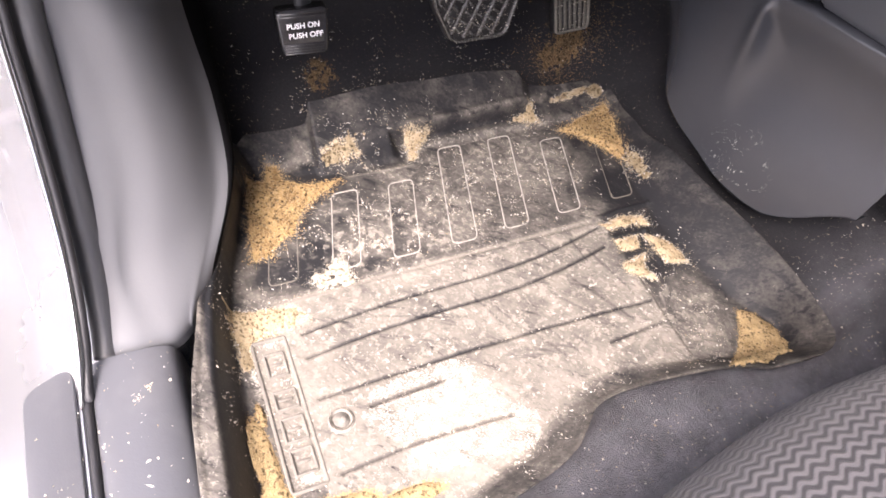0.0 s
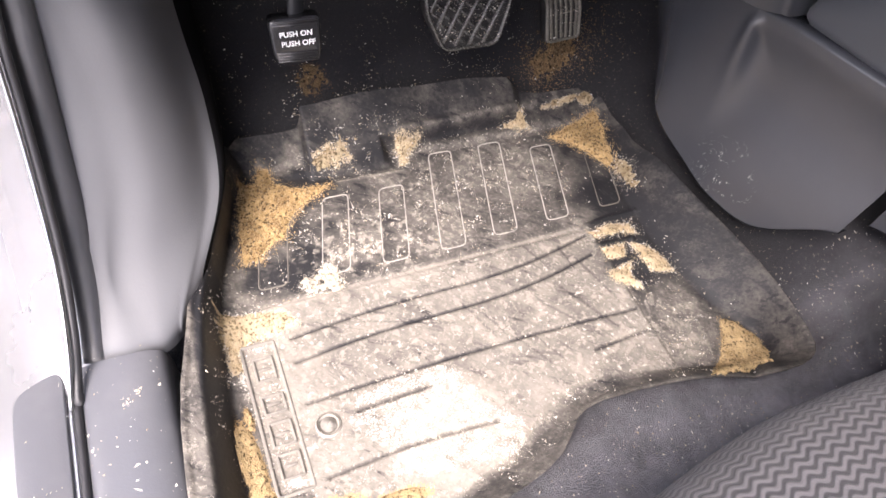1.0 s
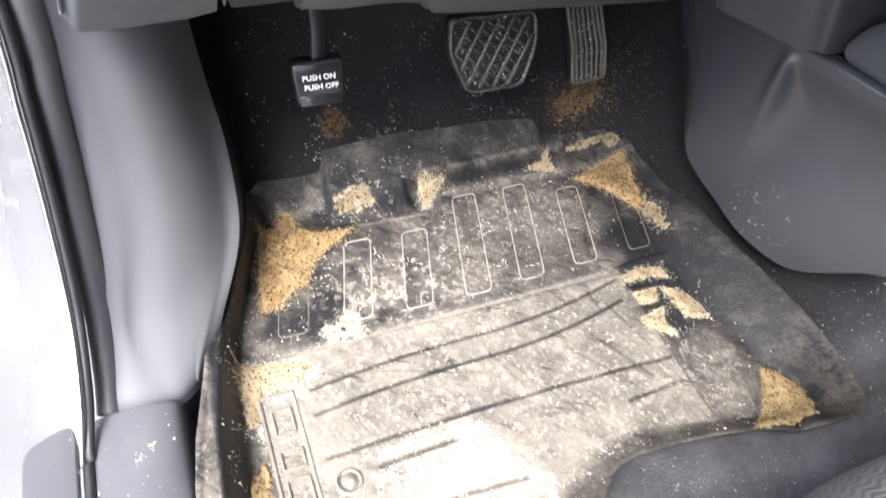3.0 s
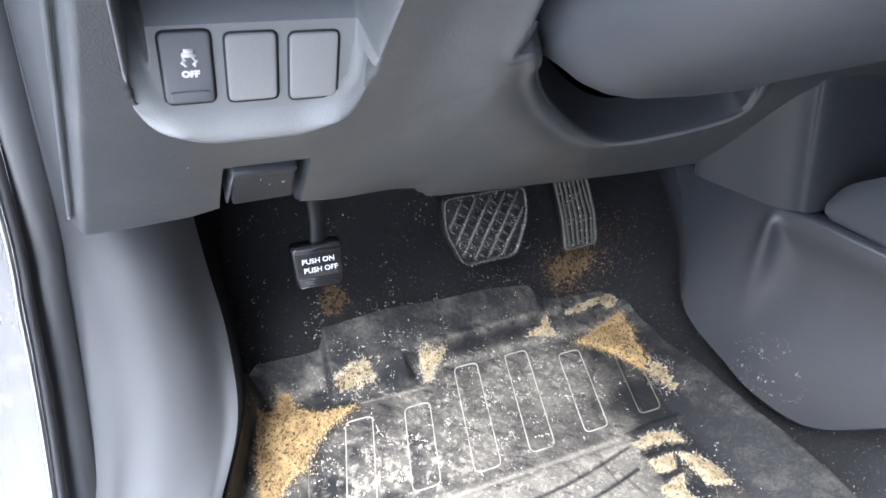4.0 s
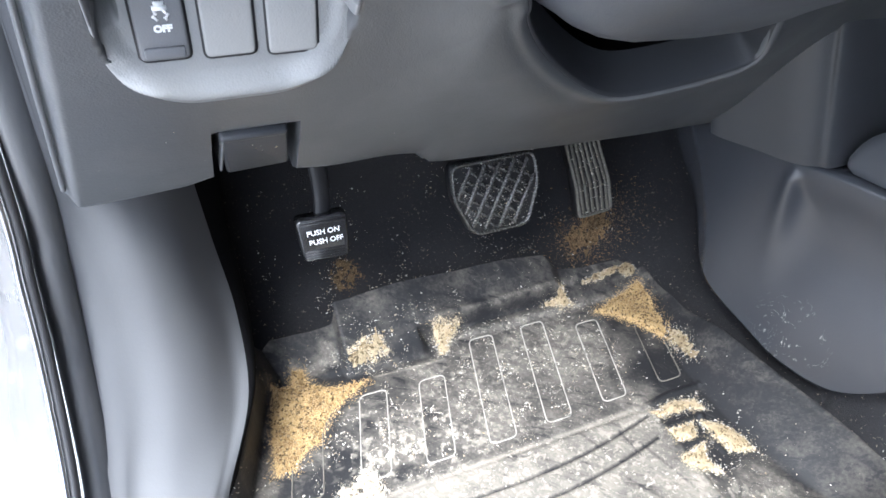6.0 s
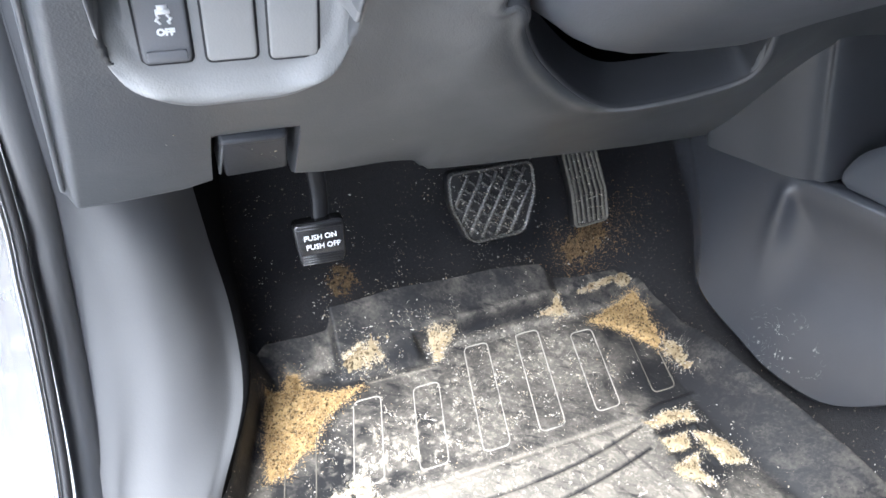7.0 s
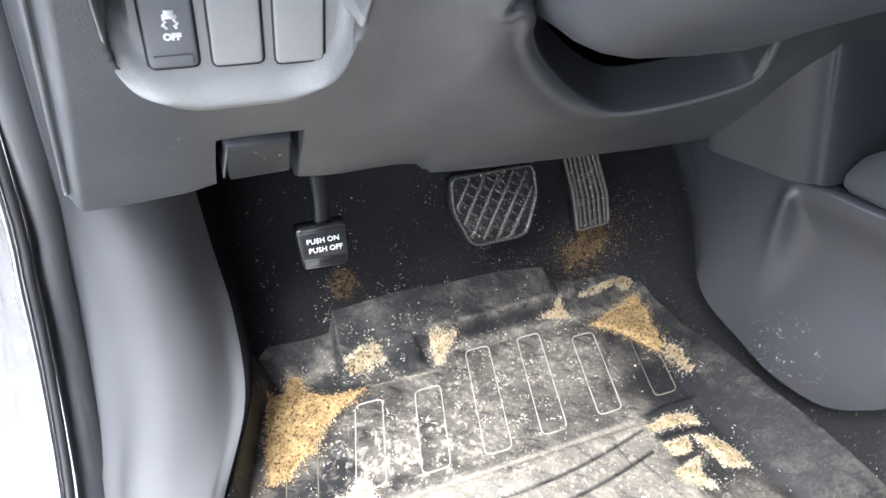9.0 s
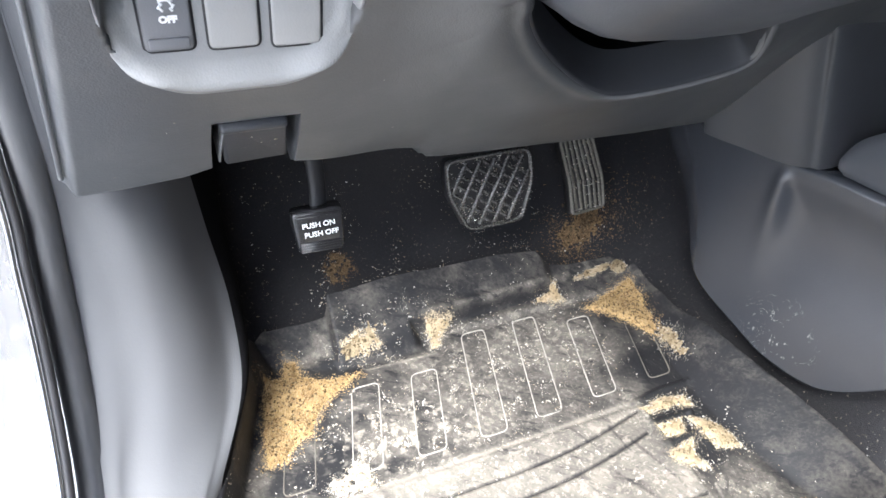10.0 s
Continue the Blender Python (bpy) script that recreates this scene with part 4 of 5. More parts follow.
part("side_web", rbox((0.0016, 0.0500, 0.0180), 0.0006, 1, hf @ Matrix.Translation((-0.0215, -0.0010, -0.0085)) @ Matrix.Rotation(radians(-3.5), 4, "Z")), PLASTIC_SIDE, cover, "pale side web of the handle")
tagged(cover, "dark plastic bonnet release handle set in the dash edge", "release handle")
# solid black box painting the shade in the gap round the handle
gap = part("handle_shade_box", rbox((0.062, 0.10, 0.02), 0.002, 2, dash_frame(0.052, 0.345, -0.045)), PLASTIC_DARK, dash, "black box standing in for the shaded gap behind the release handle")


# switch panel: the face leans back from a full lower lip to an overhang above
TOP = 0.4545


def pod_out(x, z):
    """How far the switch panel stands off the dash: a leaning face, a bullnose lip below it, a hood above."""
    d = pod_outline(x, z)
    face = np.where(z < TOP, 0.012 - 0.6875 * (z - 0.410), -0.0186 - 0.030 * step01(TOP, TOP + 0.006, z) + 0.048 * step01(TOP + 0.02, 0.56, z))
    wide = 0.010 + 0.014 * step01(0.436, 0.414, z)
    lip = 0.0180 * np.sqrt(np.clip(1 - (1 - np.clip(d / wide, 0, 1)) ** 2, 0, 1)) - 0.003
    w_face = step01(0.50, 1.20, d / wide)
    rolled = (1 - w_face) * np.minimum(lip, face + 0.002 + 0.030 * step01(0.428, 0.412, z)) + w_face * face
    wall = step01(0.004, 0.010, d)
    walled = face * wall + (1 - wall) * (-0.003 + 0.006 * step01(0.0, 0.003, d))
    upper = step01(0.443, 0.449, z)
    out = (1 - upper) * rolled + upper * walled
    return out - 0.026 * step01(0.0025, 0.0055, d) * step01(0.0130, 0.0095, d) * (x < 0.01) * step01(0.441, 0.449, z)


# rows run inwards from the U-shaped outline to the middle of the face
turn = np.linspace(0, np.pi / 2, 40)
path = [(-0.019, z, 1.0, 0.0) for z in np.linspace(TOP, 0.4448, 24)]
path += [(0.023 - 0.042 * math.cos(t), 0.4445 - 0.042 * math.sin(t), math.cos(t), math.sin(t)) for t in turn]
path += [(x, 0.4025, 0.0, 1.0) for x in np.linspace(0.025, 0.050, 14)]
path += [(0.052 + 0.042 * math.sin(t), 0.4445 - 0.042 * math.cos(t), -math.sin(t), math.cos(t)) for t in turn]
path += [(0.094, z, -1.0, 0.0) for z in np.linspace(0.4448, TOP, 24)]
path = np.array(path)
reach = np.concatenate([np.linspace(-0.0035, 0.014, 44), np.linspace(0.0148, 0.042, 24)])
lx = path[:, :1] + path[:, 2:3] * reach
lz = path[:, 1:2] + path[:, 3:4] * reach
pod = part("switch_panel", mesh_from("switch_panel", dash_point(lx, lz, pod_out(lx, lz)).reshape(-1, 3), grid_faces(*lx.shape)), PLASTIC_POD)
gx, gz = np.meshgrid(np.linspace(0.023, 0.052, 8), np.linspace(0.4445, TOP, 6), indexing="ij")
part("panel_middle", mesh_from("panel_middle", dash_point(gx, gz, pod_out(gx, gz)).reshape(-1, 3), grid_faces(*gx.shape)), PLASTIC_POD, pod)
# the hood takes a darker plastic than the face to paint its shade
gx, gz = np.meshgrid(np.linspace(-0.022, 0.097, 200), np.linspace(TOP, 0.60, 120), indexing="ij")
part("panel_hood", mesh_from("panel_hood", dash_point(gx, gz, pod_out(gx, gz)).reshape(-1, 3), grid_faces(*gx.shape)), PLASTIC_SIDE, pod, "hood over the switches, toned darker for its shade")
tagged(pod, "grey plastic switch panel with one switch and two blanks", "switch panel")


def switch_at(x, z, w, h, name, label="", skin=None):
    """A switch on the leaning face, centred at x and height z."""
    m = frame_of((0, -0.9903, -0.1386), (0, -0.1386, 0.9903), (x, 0.3718 - 0.14 * z - 0.0015, z))
    s = part(name, slab(rounded([(-w / 2, -h / 2), (w / 2, -h / 2), (w / 2, h / 2), (-w / 2, h / 2)], 0.003, 5), 0.006, 0.0012, 3, m), skin or PLASTIC_POD, pod, label)
    ring = rounded([(-w / 2 - 0.001, -h / 2 - 0.001), (w / 2 + 0.001, -h / 2 - 0.001), (w / 2 + 0.001, h / 2 + 0.001), (-w / 2 - 0.001, h / 2 + 0.001)], 0.004, 5)
    part("switch_gap", slab(ring, 0.003, 0.0, 1, m @ Matrix.Translation((0, 0, -0.0010))), SEAL, s, "dark gap round the switch")
    return s, m


sw, m = switch_at(0.0086, 0.4458, 0.0208, 0.0345, "stability_switch", "dark grey rocker switch with a white symbol", PLASTIC_SIDE)
part("switch_step", slab(rounded([(-0.0085, -0.0025), (0.0085, -0.0025), (0.0085, 0.0025), (-0.0085, 0.0025)], 0.001, 3), 0.002, 0.0006, 2, m @ Matrix.Translation((0, -0.0132, 0.0012))), PLASTIC_SIDE, sw)
lettering("OFF", 0.0042, m @ Matrix.Translation((0.001, -0.0022, 0.0004)), PRINT, sw, "switch_lettering", 0.0003)
bm = bmesh.new()
for ox, oy, a, b in ((0, 0.0088, 0.0042, 0.0022), (0, 0.0070, 0.0060, 0.0022)):
    bmesh.ops.create_cube(bm, size=1, matrix=m @ Matrix.Translation((0.001 + ox, oy, 0.0002)) @ Matrix.Diagonal((a, b, 0.0005, 1)))
for sx in (-1, 1):
    for k in range(3):
        bmesh.ops.create_cube(bm, size=1, matrix=m @ Matrix.Translation((0.001 + sx * (0.0020 + 0.0008 * (k % 2)), 0.0050 - 0.0014 * k, 0.0002)) @ Matrix.Rotation(radians(35 * (-1) ** k), 4, "Z") @ Matrix.Diagonal((0.0010, 0.0019, 0.0005, 1)))
part("switch_symbol", bm, PRINT, sw, "white skidding car symbol")
switch_at(0.0363, 0.4443, 0.0222, 0.0335, "switch_blank", "", PLASTIC_BLANK)
switch_at(0.0646, 0.4430, 0.0226, 0.0338, "switch_blank", "", PLASTIC_BLANK)

# steering column shroud
SHROUD = []
for y, grow in ((0.36, 1.0), (0.33, 1.0), (0.30, 1.0), (0.27, 1.0), (0.24, 1.0), (0.19, 1.0), (0.14, 0.97), (0.11, 0.9), (0.105, 0.6)):
    cx, hw, low, hh = 0.260, 0.093 * grow, 0.4335 + 0.62 * (0.26 - min(y, 0.272)), 0.085
    cz = low + hh
    ring = []
    for k in range(33):
        a = 2 * math.pi * k / 32
        ca, sa = math.cos(a), math.sin(a)
        ring.append((cx + hw * math.copysign(abs(ca) ** 0.62, ca), y, cz + hh * grow * math.copysign(abs(sa) ** 0.62, sa) - 0.012 * ca * 0.3))
    SHROUD.append(ring)
rows = np.array(SHROUD)
skin = np.stack([spline(rows[:, j], 5) for j in range(rows.shape[1])], 1)
skin_up = skin[:, 1:16]
column_me = mesh_from("column_shroud", np.concatenate([skin[:, 15:], skin[:, 1:2]], 1).reshape(-1, 3), grid_faces(skin.shape[0], skin.shape[1] - 14))
column = part("column_shroud", column_me, PLASTIC_COL)
part("upper_cover", mesh_from("upper_cover", skin_up.reshape(-1, 3), grid_faces(*skin_up.shape[:2])), PLASTIC_COL, column)
tagged(column, "rounded grey plastic steering column shroud", "column shroud")


# ---- centre console ----
def console_x(y):
    return 0.6025 - 0.25 * y + 1.6 * np.maximum(0, y - 0.36) ** 2


def seam_z(y):
    return np.interp(y, [0.10, 0.238, 0.323, 0.431, 0.56], [0.268, 0.2625, 0.2595, 0.247, 0.230])


def low_z(y):
    ks, zs = [-0.1, 0.16, 0.181, 0.203, 0.220, 0.237, 0.264, 0.314, 0.372, 0.409, 0.439, 0.46, 0.70], [0.13, 0.130, 0.128, 0.112, 0.088, 0.068, 0.056, 0.057, 0.070, 0.085, 0.104, 0.122, 0.24]
    return sum(np.interp(y + o, ks, zs) for o in (-0.018, -0.012, -0.006, 0.0, 0.006, 0.012, 0.018)) / 7


ys, vs = np.linspace(0.1835, 0.70, 170), np.linspace(0, 1, 60)
gy, gv = np.meshgrid(ys, vs, indexing="ij")
gz = low_z(gy) + gv * (seam_z(gy) - low_z(gy))
drop = seam_z(gy) - gz
hollow = np.minimum(drop - 0.010, 1.25 * (0.364 - gy - 0.06 * drop))
inset = 0.009 * (1 - np.exp(-(np.maximum(hollow, 0) / 0.022) ** 1.6)) * (1 - step01(0.05, 0.17, drop))
bead = 0.0042 * np.exp(-(((gy - 0.362 + 0.06 * drop) / (0.006 + 0.05 * drop)) ** 2)) * step01(0.004, 0.018, drop) * step01(0.125, 0.02, drop)
inset = inset - bead - 0.008 * step01(0.06, 0.19, drop) * step01(0.37, 0.30, gy)
inset = inset + 0.034 * step01(0.40, 0.50, gy) * np.clip(1 - (gz - low_z(gy)) / 0.10, 0, 1) ** 2
gxx = console_x(gy) + inset
P = np.stack([gxx, gy, gz], -1)
edge = P[:, :1] + np.array((0.012, 0, 0.002))
P = np.concatenate([edge, P, P[:, -1:] + np.array((0.006, 0, 0.002)), P[:, -1:] + np.array((0.05, 0, 0.0))], 1)
CUT = 53
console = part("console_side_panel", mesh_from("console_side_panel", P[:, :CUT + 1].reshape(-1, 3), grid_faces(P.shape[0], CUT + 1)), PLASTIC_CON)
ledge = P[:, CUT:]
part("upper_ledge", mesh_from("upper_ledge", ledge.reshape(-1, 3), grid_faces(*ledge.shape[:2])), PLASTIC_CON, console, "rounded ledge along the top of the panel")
tagged(console, "dark grey plastic console side panel with dusty scuffs", "console panel")

ys = np.linspace(-0.45, 0.1815, 60)
gy, gv = np.meshgrid(ys, vs, indexing="ij")
gz = low_z(gy) + gv * (seam_z(gy) - low_z(gy))
drop = seam_z(gy) - gz
gxx = np.full_like(gy, 0.0) + console_x(np.maximum(gy, 0.1)) + 0.026 * step01(0.018, 0.050, drop) + 0.010 * step01(0.05, 0.12, drop)
P = np.stack([gxx, gy, gz], -1)
P = np.concatenate([P[:, :1] + np.array((0.012, 0, 0.002)), P, P[:, -1:] + np.array((0.05, 0, 0.0))], 1)
rear = part("console_rear_panel", mesh_from("console_rear_panel", P.reshape(-1, 3), grid_faces(*P.shape[:2])), PLASTIC_CON)
tagged(rear, "dark grey plastic rear section of the console side", "console panel")

# upper side of the centre stack, with a rounded upright edge
STACK = []
for z, s in ((0.232, -0.012), (0.285, -0.032), (0.34, -0.053), (0.45, -0.092), (0.60, -0.14)):
    STACK.append([(0.5200 + s, 0.452, z + 0.016), (0.4932 + s, 0.439, z + 0.018), (0.5040 + s, 0.392, z + 0.023), (0.5125 + s, 0.361, z + 0.026), (0.5250 + s, 0.344, z + 0.029), (0.552 + s, 0.337, z + 0.030), (0.70, 0.355, z + 0.03)])
rows = np.array([spline(q, 8) for q in STACK])
skin = np.stack([spline(rows[:, j], 6) for j in range(rows.shape[1])], 1)
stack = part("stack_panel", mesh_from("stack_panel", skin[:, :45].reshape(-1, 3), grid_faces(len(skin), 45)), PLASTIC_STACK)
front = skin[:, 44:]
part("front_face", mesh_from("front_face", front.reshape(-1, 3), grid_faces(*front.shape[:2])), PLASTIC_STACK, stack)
tagged(stack, "dark plastic panel under the centre stack", "centre stack")

# console top box beyond the ledge
tray_profile = rounded([(0.333, 0.264), (0.323, 0.298), (0.294, 0.324), (0.20, 0.337), (-0.35, 0.337), (-0.35, 0.262)], 0.012, 5)
bm = bmesh.new()
near = [bm.verts.new((0.6025 - 0.25 * y + 0.006, y, z)) for y, z in tray_profile]
far = [bm.verts.new((0.6025 - 0.25 * y + 0.22, y, z)) for y, z in tray_profile]
bm.faces.new(near)
bm.faces.new(far[::-1])
for k in range(len(near)):
    bm.faces.new((near[k], far[k], far[(k + 1) % len(near)], near[(k + 1) % len(near)]))
bmesh.ops.bevel(bm, geom=[e for e in bm.edges if all(v in near for v in e.verts)], offset=0.004, segments=3, affect="EDGES", profile=0.5)
tray = part("console_tray", bm, PLASTIC_COL)
tagged(tray, "grey plastic centre console tray body", "console tray")
bm = rbox((0.07, 0.09, 0.012), 0.004, 3, Matrix.Translation((0.64, 0.215, 0.347)) @ Matrix.Rotation(radians(14), 4, "Z"))
part("tray_lid", bm, PLASTIC_DARK, tray, "black square lid")


# ---- pedals ----
def pedal_frame(x, y, z, tilt, turn=0.0):
    """Pad face turned to the driver; tilt: degrees by which its top leans forward."""
    a, b = radians(tilt), radians(turn)
    return frame_of((math.sin(b), -math.cos(a) * math.cos(b), math.sin(a)), (0, math.sin(a), math.cos(a)), (x, y, z))


brake = empty("brake_pedal", (0.29, 0.51, 0.17))
tagged(brake, "black rubber brake pedal with a dusty crosshatched tread", "pedal")
bf = pedal_frame(0.2895, 0.5045, 0.1735, 17)
pad = [(-0.0485, 0.0430), (0.0465, 0.0450), (0.0500, 0.010), (0.0370, -0.0330), (-0.0265, -0.0345), (-0.0470, 0.008)]
brake_pad = part("pad", slab(rounded(pad, 0.010, 6), 0.012, 0.003, 3, bf), RUBBER_PEDAL, brake)
inner = np.array(rounded([(x * 0.92, y * 0.9) for x, y in pad], 0.008, 6))


def clip_to(poly, p, q, steps=60):
    """The stretch of the line p to q inside the polygon."""
    t = np.linspace(0, 1, steps)
    x, y = p[0] + t * (q[0] - p[0]), p[1] + t * (q[1] - p[1])
    ok = np.where(poly_distance(poly, x, y) < 0)[0]
    return None if len(ok) < 3 else ((x[ok[0]], y[ok[0]]), (x[ok[-1]], y[ok[-1]]))


def tread_bar(p, q, width, height, m):
    a, b = Vector((*p, 0)), Vector((*q, 0))
    turn = math.atan2(b.y - a.y, b.x - a.x)
    return rbox(((b - a).length, width, height), min(width, height) * 0.3, 1, m @ Matrix.Translation((a + b) / 2 + Vector((0, 0, height * 0.35))) @ Matrix.Rotation(turn, 4, "Z"))


def pad_rim(outline, r, shrink, width, height, m, parent, skin):
    ring = [(x * shrink, y * shrink) for x, y in rounded(outline, r, 5)]
    me = outline_bar("pad_rim", [(x, y, 0.0004) for x, y in ring], width, height)
    me.transform(m)
    part("pad_rim", me, skin, parent, "raised rim round the pedal pad")


pad_rim(pad, 0.010, 0.955, 0.0036, 0.0030, bf, brake_pad, TREAD)
LEAN = Vector((0.52, 1.0)).normalized()
for k in range(-6, 7):
    c = k * 0.0158 + 0.002
    seg = clip_to(inner, (c - 0.05 * LEAN.x, -0.05 * LEAN.y), (c + 0.05 * LEAN.x, 0.05 * LEAN.y))
    if seg and math.dist(*seg) > 0.006:
        part("tread_ridge", tread_bar(*seg, 0.0050, 0.0040, bf), TREAD, brake_pad)
    for j in range(-7, 8):
        mid = Vector((c + 0.0079, 0.0)) + LEAN * (j * 0.0098 + 0.004 * (k % 2))
        ends = [(mid.x - 0.0042, mid.y + 0.0030), (mid.x + 0.0042, mid.y - 0.0030)]
        if all(float(poly_distance(inner, np.array([p[0]]), np.array([p[1]]))[0]) < -0.001 for p in ends):
            part("tread_stud", tread_bar(*ends, 0.0034, 0.0028, bf), TREAD, brake_pad)
part("pedal_arm", tube("pedal_arm", [(0.292, 0.517, 0.185), (0.293, 0.545, 0.25), (0.292, 0.60, 0.36)], 0.009, 6, 10), PLASTIC_DARK, brake)

gas = empty("accelerator_pedal", (0.42, 0.53, 0.15))
tagged(gas, "narrow black ribbed accelerator pedal worn dusty", "pedal")
gf = pedal_frame(0.4205, 0.5305, 0.1515, 22)
gpad = [(-0.0300, 0.0520), (0.0120, 0.0540), (0.0265, 0.0), (0.0285, -0.0365), (-0.0150, -0.0400), (-0.0180, 0.0)]
gas_pad = part("pad", slab(rounded(gpad, 0.006, 6), 0.012, 0.003, 3, gf), RUBBER_PEDAL, gas)
for k in range(6):
    u = (k + 0.5) / 6
    pts = [(np.interp(u, [0, 1], [a, b]), y) for a, b, y in ((-0.0250, 0.0095, 0.049), (-0.0160, 0.0240, 0.0), (-0.0120, 0.0255, -0.034))]
    for a, b in zip(pts[:-1], pts[1:]):
        part("tread_rib", tread_bar(a, b, 0.0034, 0.0026, gf), TREAD_DUST, gas_pad)
pad_rim(gpad, 0.006, 0.95, 0.0030, 0.0026, gf, gas_pad, TREAD_DUST)
part("pedal_arm", tube("pedal_arm", [(0.416, 0.556, 0.16), (0.420, 0.600, 0.26), (0.42, 0.64, 0.36)], 0.008, 6, 10), PLASTIC_DARK, gas)

park = empty("parking_brake_pedal", (0.105, 0.47, 0.2))
tagged(park, "black foot parking brake pedal lettered in white", "pedal")
pf = pedal_frame(0.1055, 0.4690, 0.1945, 10, -4)
ppad = [(-0.0235, 0.0195), (0.0215, 0.0215), (0.0215, -0.0190), (-0.0195, -0.0200)]
park_pad = part("pad", slab(rounded(ppad, 0.006, 6), 0.014, 0.003, 3, pf), PAD_GLOSS, park)
for k in range(4):
    part("tread_rib", tread_bar((-0.0175, -0.0108 - 0.0025 * k), (0.0185, -0.0105 - 0.0025 * k), 0.0013, 0.0018, pf), PAD_GLOSS, park_pad)
for k in range(2):
    part("tread_rib", tread_bar((-0.0195, 0.0148 + 0.0025 * k), (0.0190, 0.0163 + 0.0025 * k), 0.0013, 0.0016, pf), PAD_GLOSS, park_pad)
tilt = Matrix.Rotation(radians(2.5), 4, "Z")
lettering("PUSH ON", 0.0067, pf @ tilt @ Matrix.Translation((0.0, 0.0068, 0.0004)), PRINT, park_pad, bold=0.00012)
lettering("PUSH OFF", 0.0067, pf @ tilt @ Matrix.Translation((0.0015, -0.0020, 0.0004)), PRINT, park_pad, bold=0.00012)
part("pedal_arm", tube("pedal_arm", [(0.108, 0.482, 0.205), (0.110, 0.490, 0.235), (0.106, 0.497, 0.275), (0.095, 0.51, 0.33)], [0.0075, 0.0085], 6, 10, 0.5), PLASTIC_DARK, park)


# ---- seat ----
prof = [(-0.55, 0.300), (-0.30, 0.262), (-0.12, 0.252), (-0.04, 0.250), (0.005, 0.244), (0.030, 0.228), (0.042, 0.195), (0.040, 0.15), (0.030, 0.09)]
pr = spline(prof, 8)
gu = np.linspace(0.095, 0.62, 90)
sx, si = np.meshgrid(gu, np.arange(len(pr)), indexing="ij")
sy, sz = pr[si, 0], pr[si, 1]
sz = sz - 0.045 * step01(0.165, 0.095, sx) ** 2 * (sz > 0.1) - 0.03 * step01(0.56, 0.62, sx) ** 2
sy = sy - 0.034 * step01(0.33, 0.08, sx)
along = np.concatenate([[0], np.cumsum(np.hypot(*np.diff(pr, axis=0).T))])
CUT = 50
cush = np.stack([sx, sy, sz], -1)
seat_me = mesh_from("driver_seat", cush[:, :CUT + 1].reshape(-1, 3), grid_faces(len(gu), CUT + 1))
uv = seat_me.uv_layers.new(name="UVMap")
loop_v = np.zeros(len(seat_me.loops), int)
seat_me.loops.foreach_get("vertex_index", loop_v)
uvs = np.stack([sx[:, :CUT + 1].ravel(), along[si[:, :CUT + 1].ravel()]], -1)[loop_v]
uv.data.foreach_set("uv", uvs.ravel().astype(np.float32))
seat = part("driver_seat", seat_me, FABRIC)
tagged(seat, "grey driver seat cushion in zigzag patterned cloth", "seat")
front = cush[:, CUT:]
part("front_skirt", mesh_from("front_skirt", front.reshape(-1, 3), grid_faces(*front.shape[:2])), SKIRT, seat, "plain dark cloth front edge")
bm = rbox((0.46, 0.50, 0.15), 0.02, 3, Matrix.Translation((0.36, -0.245, 0.075)))
part("seat_base", bm, PLASTIC_DARK, seat, "black seat base")


# ---- shell and outside ----
def wall_box(name, a, b, mat_, label, category):
    size = [q - p for p, q in zip(a, b)]
    mid = [(p + q) / 2 for p, q in zip(a, b)]
    return tagged(part(name, rbox(size, 0.0, 1, Matrix.Translation(mid)), mat_), label, category, kind="structure")


# boxes out of view, added to close the cabin against light
wall_box("ceiling", (0.00, -1.0, 1.02), (1.34, 0.40, 1.06), HEADLINER, "unseen pale grey car roof lining that shades the cabin", "headliner")
wall_box("wall_east", (1.30, -1.0, -0.02), (1.34, 0.95, 1.02), PLASTIC_DARK, "unseen dark board closing the far side of the cabin", "cabin side")
wall_box("wall_north", (-0.08, 0.90, -0.02), (1.30, 0.94, 0.64), PLASTIC_DARK, "dark bulkhead behind the dashboard", "bulkhead")
wall_box("wall_south", (-0.10, -0.62, -0.02), (1.30, -0.58, 1.02), PLASTIC_DARK, "unseen dark board added to block light from behind", "cabin rear")
wall_box("dash_top", (-0.06, 0.140, 0.641), (1.30, 0.94, 0.68), PLASTIC_DARK, "unseen dark dashboard top added to stop light leaking in", "dashboard top")
wall_box("windscreen_light_block", (-0.05, 0.40, 0.68), (1.30, 0.42, 1.06), PLASTIC_DARK, "unseen dark board added to block light from the windscreen", "windscreen")
ground = part("ground", mesh_from("ground", [(-60, -60, -0.42), (60, -60, -0.42), (60, 60, -0.42), (-60, 60, -0.42)], [(0, 1, 2, 3)]), CONCRETE)
tagged(ground, "pale concrete ground outside the car", "ground", kind="structure")


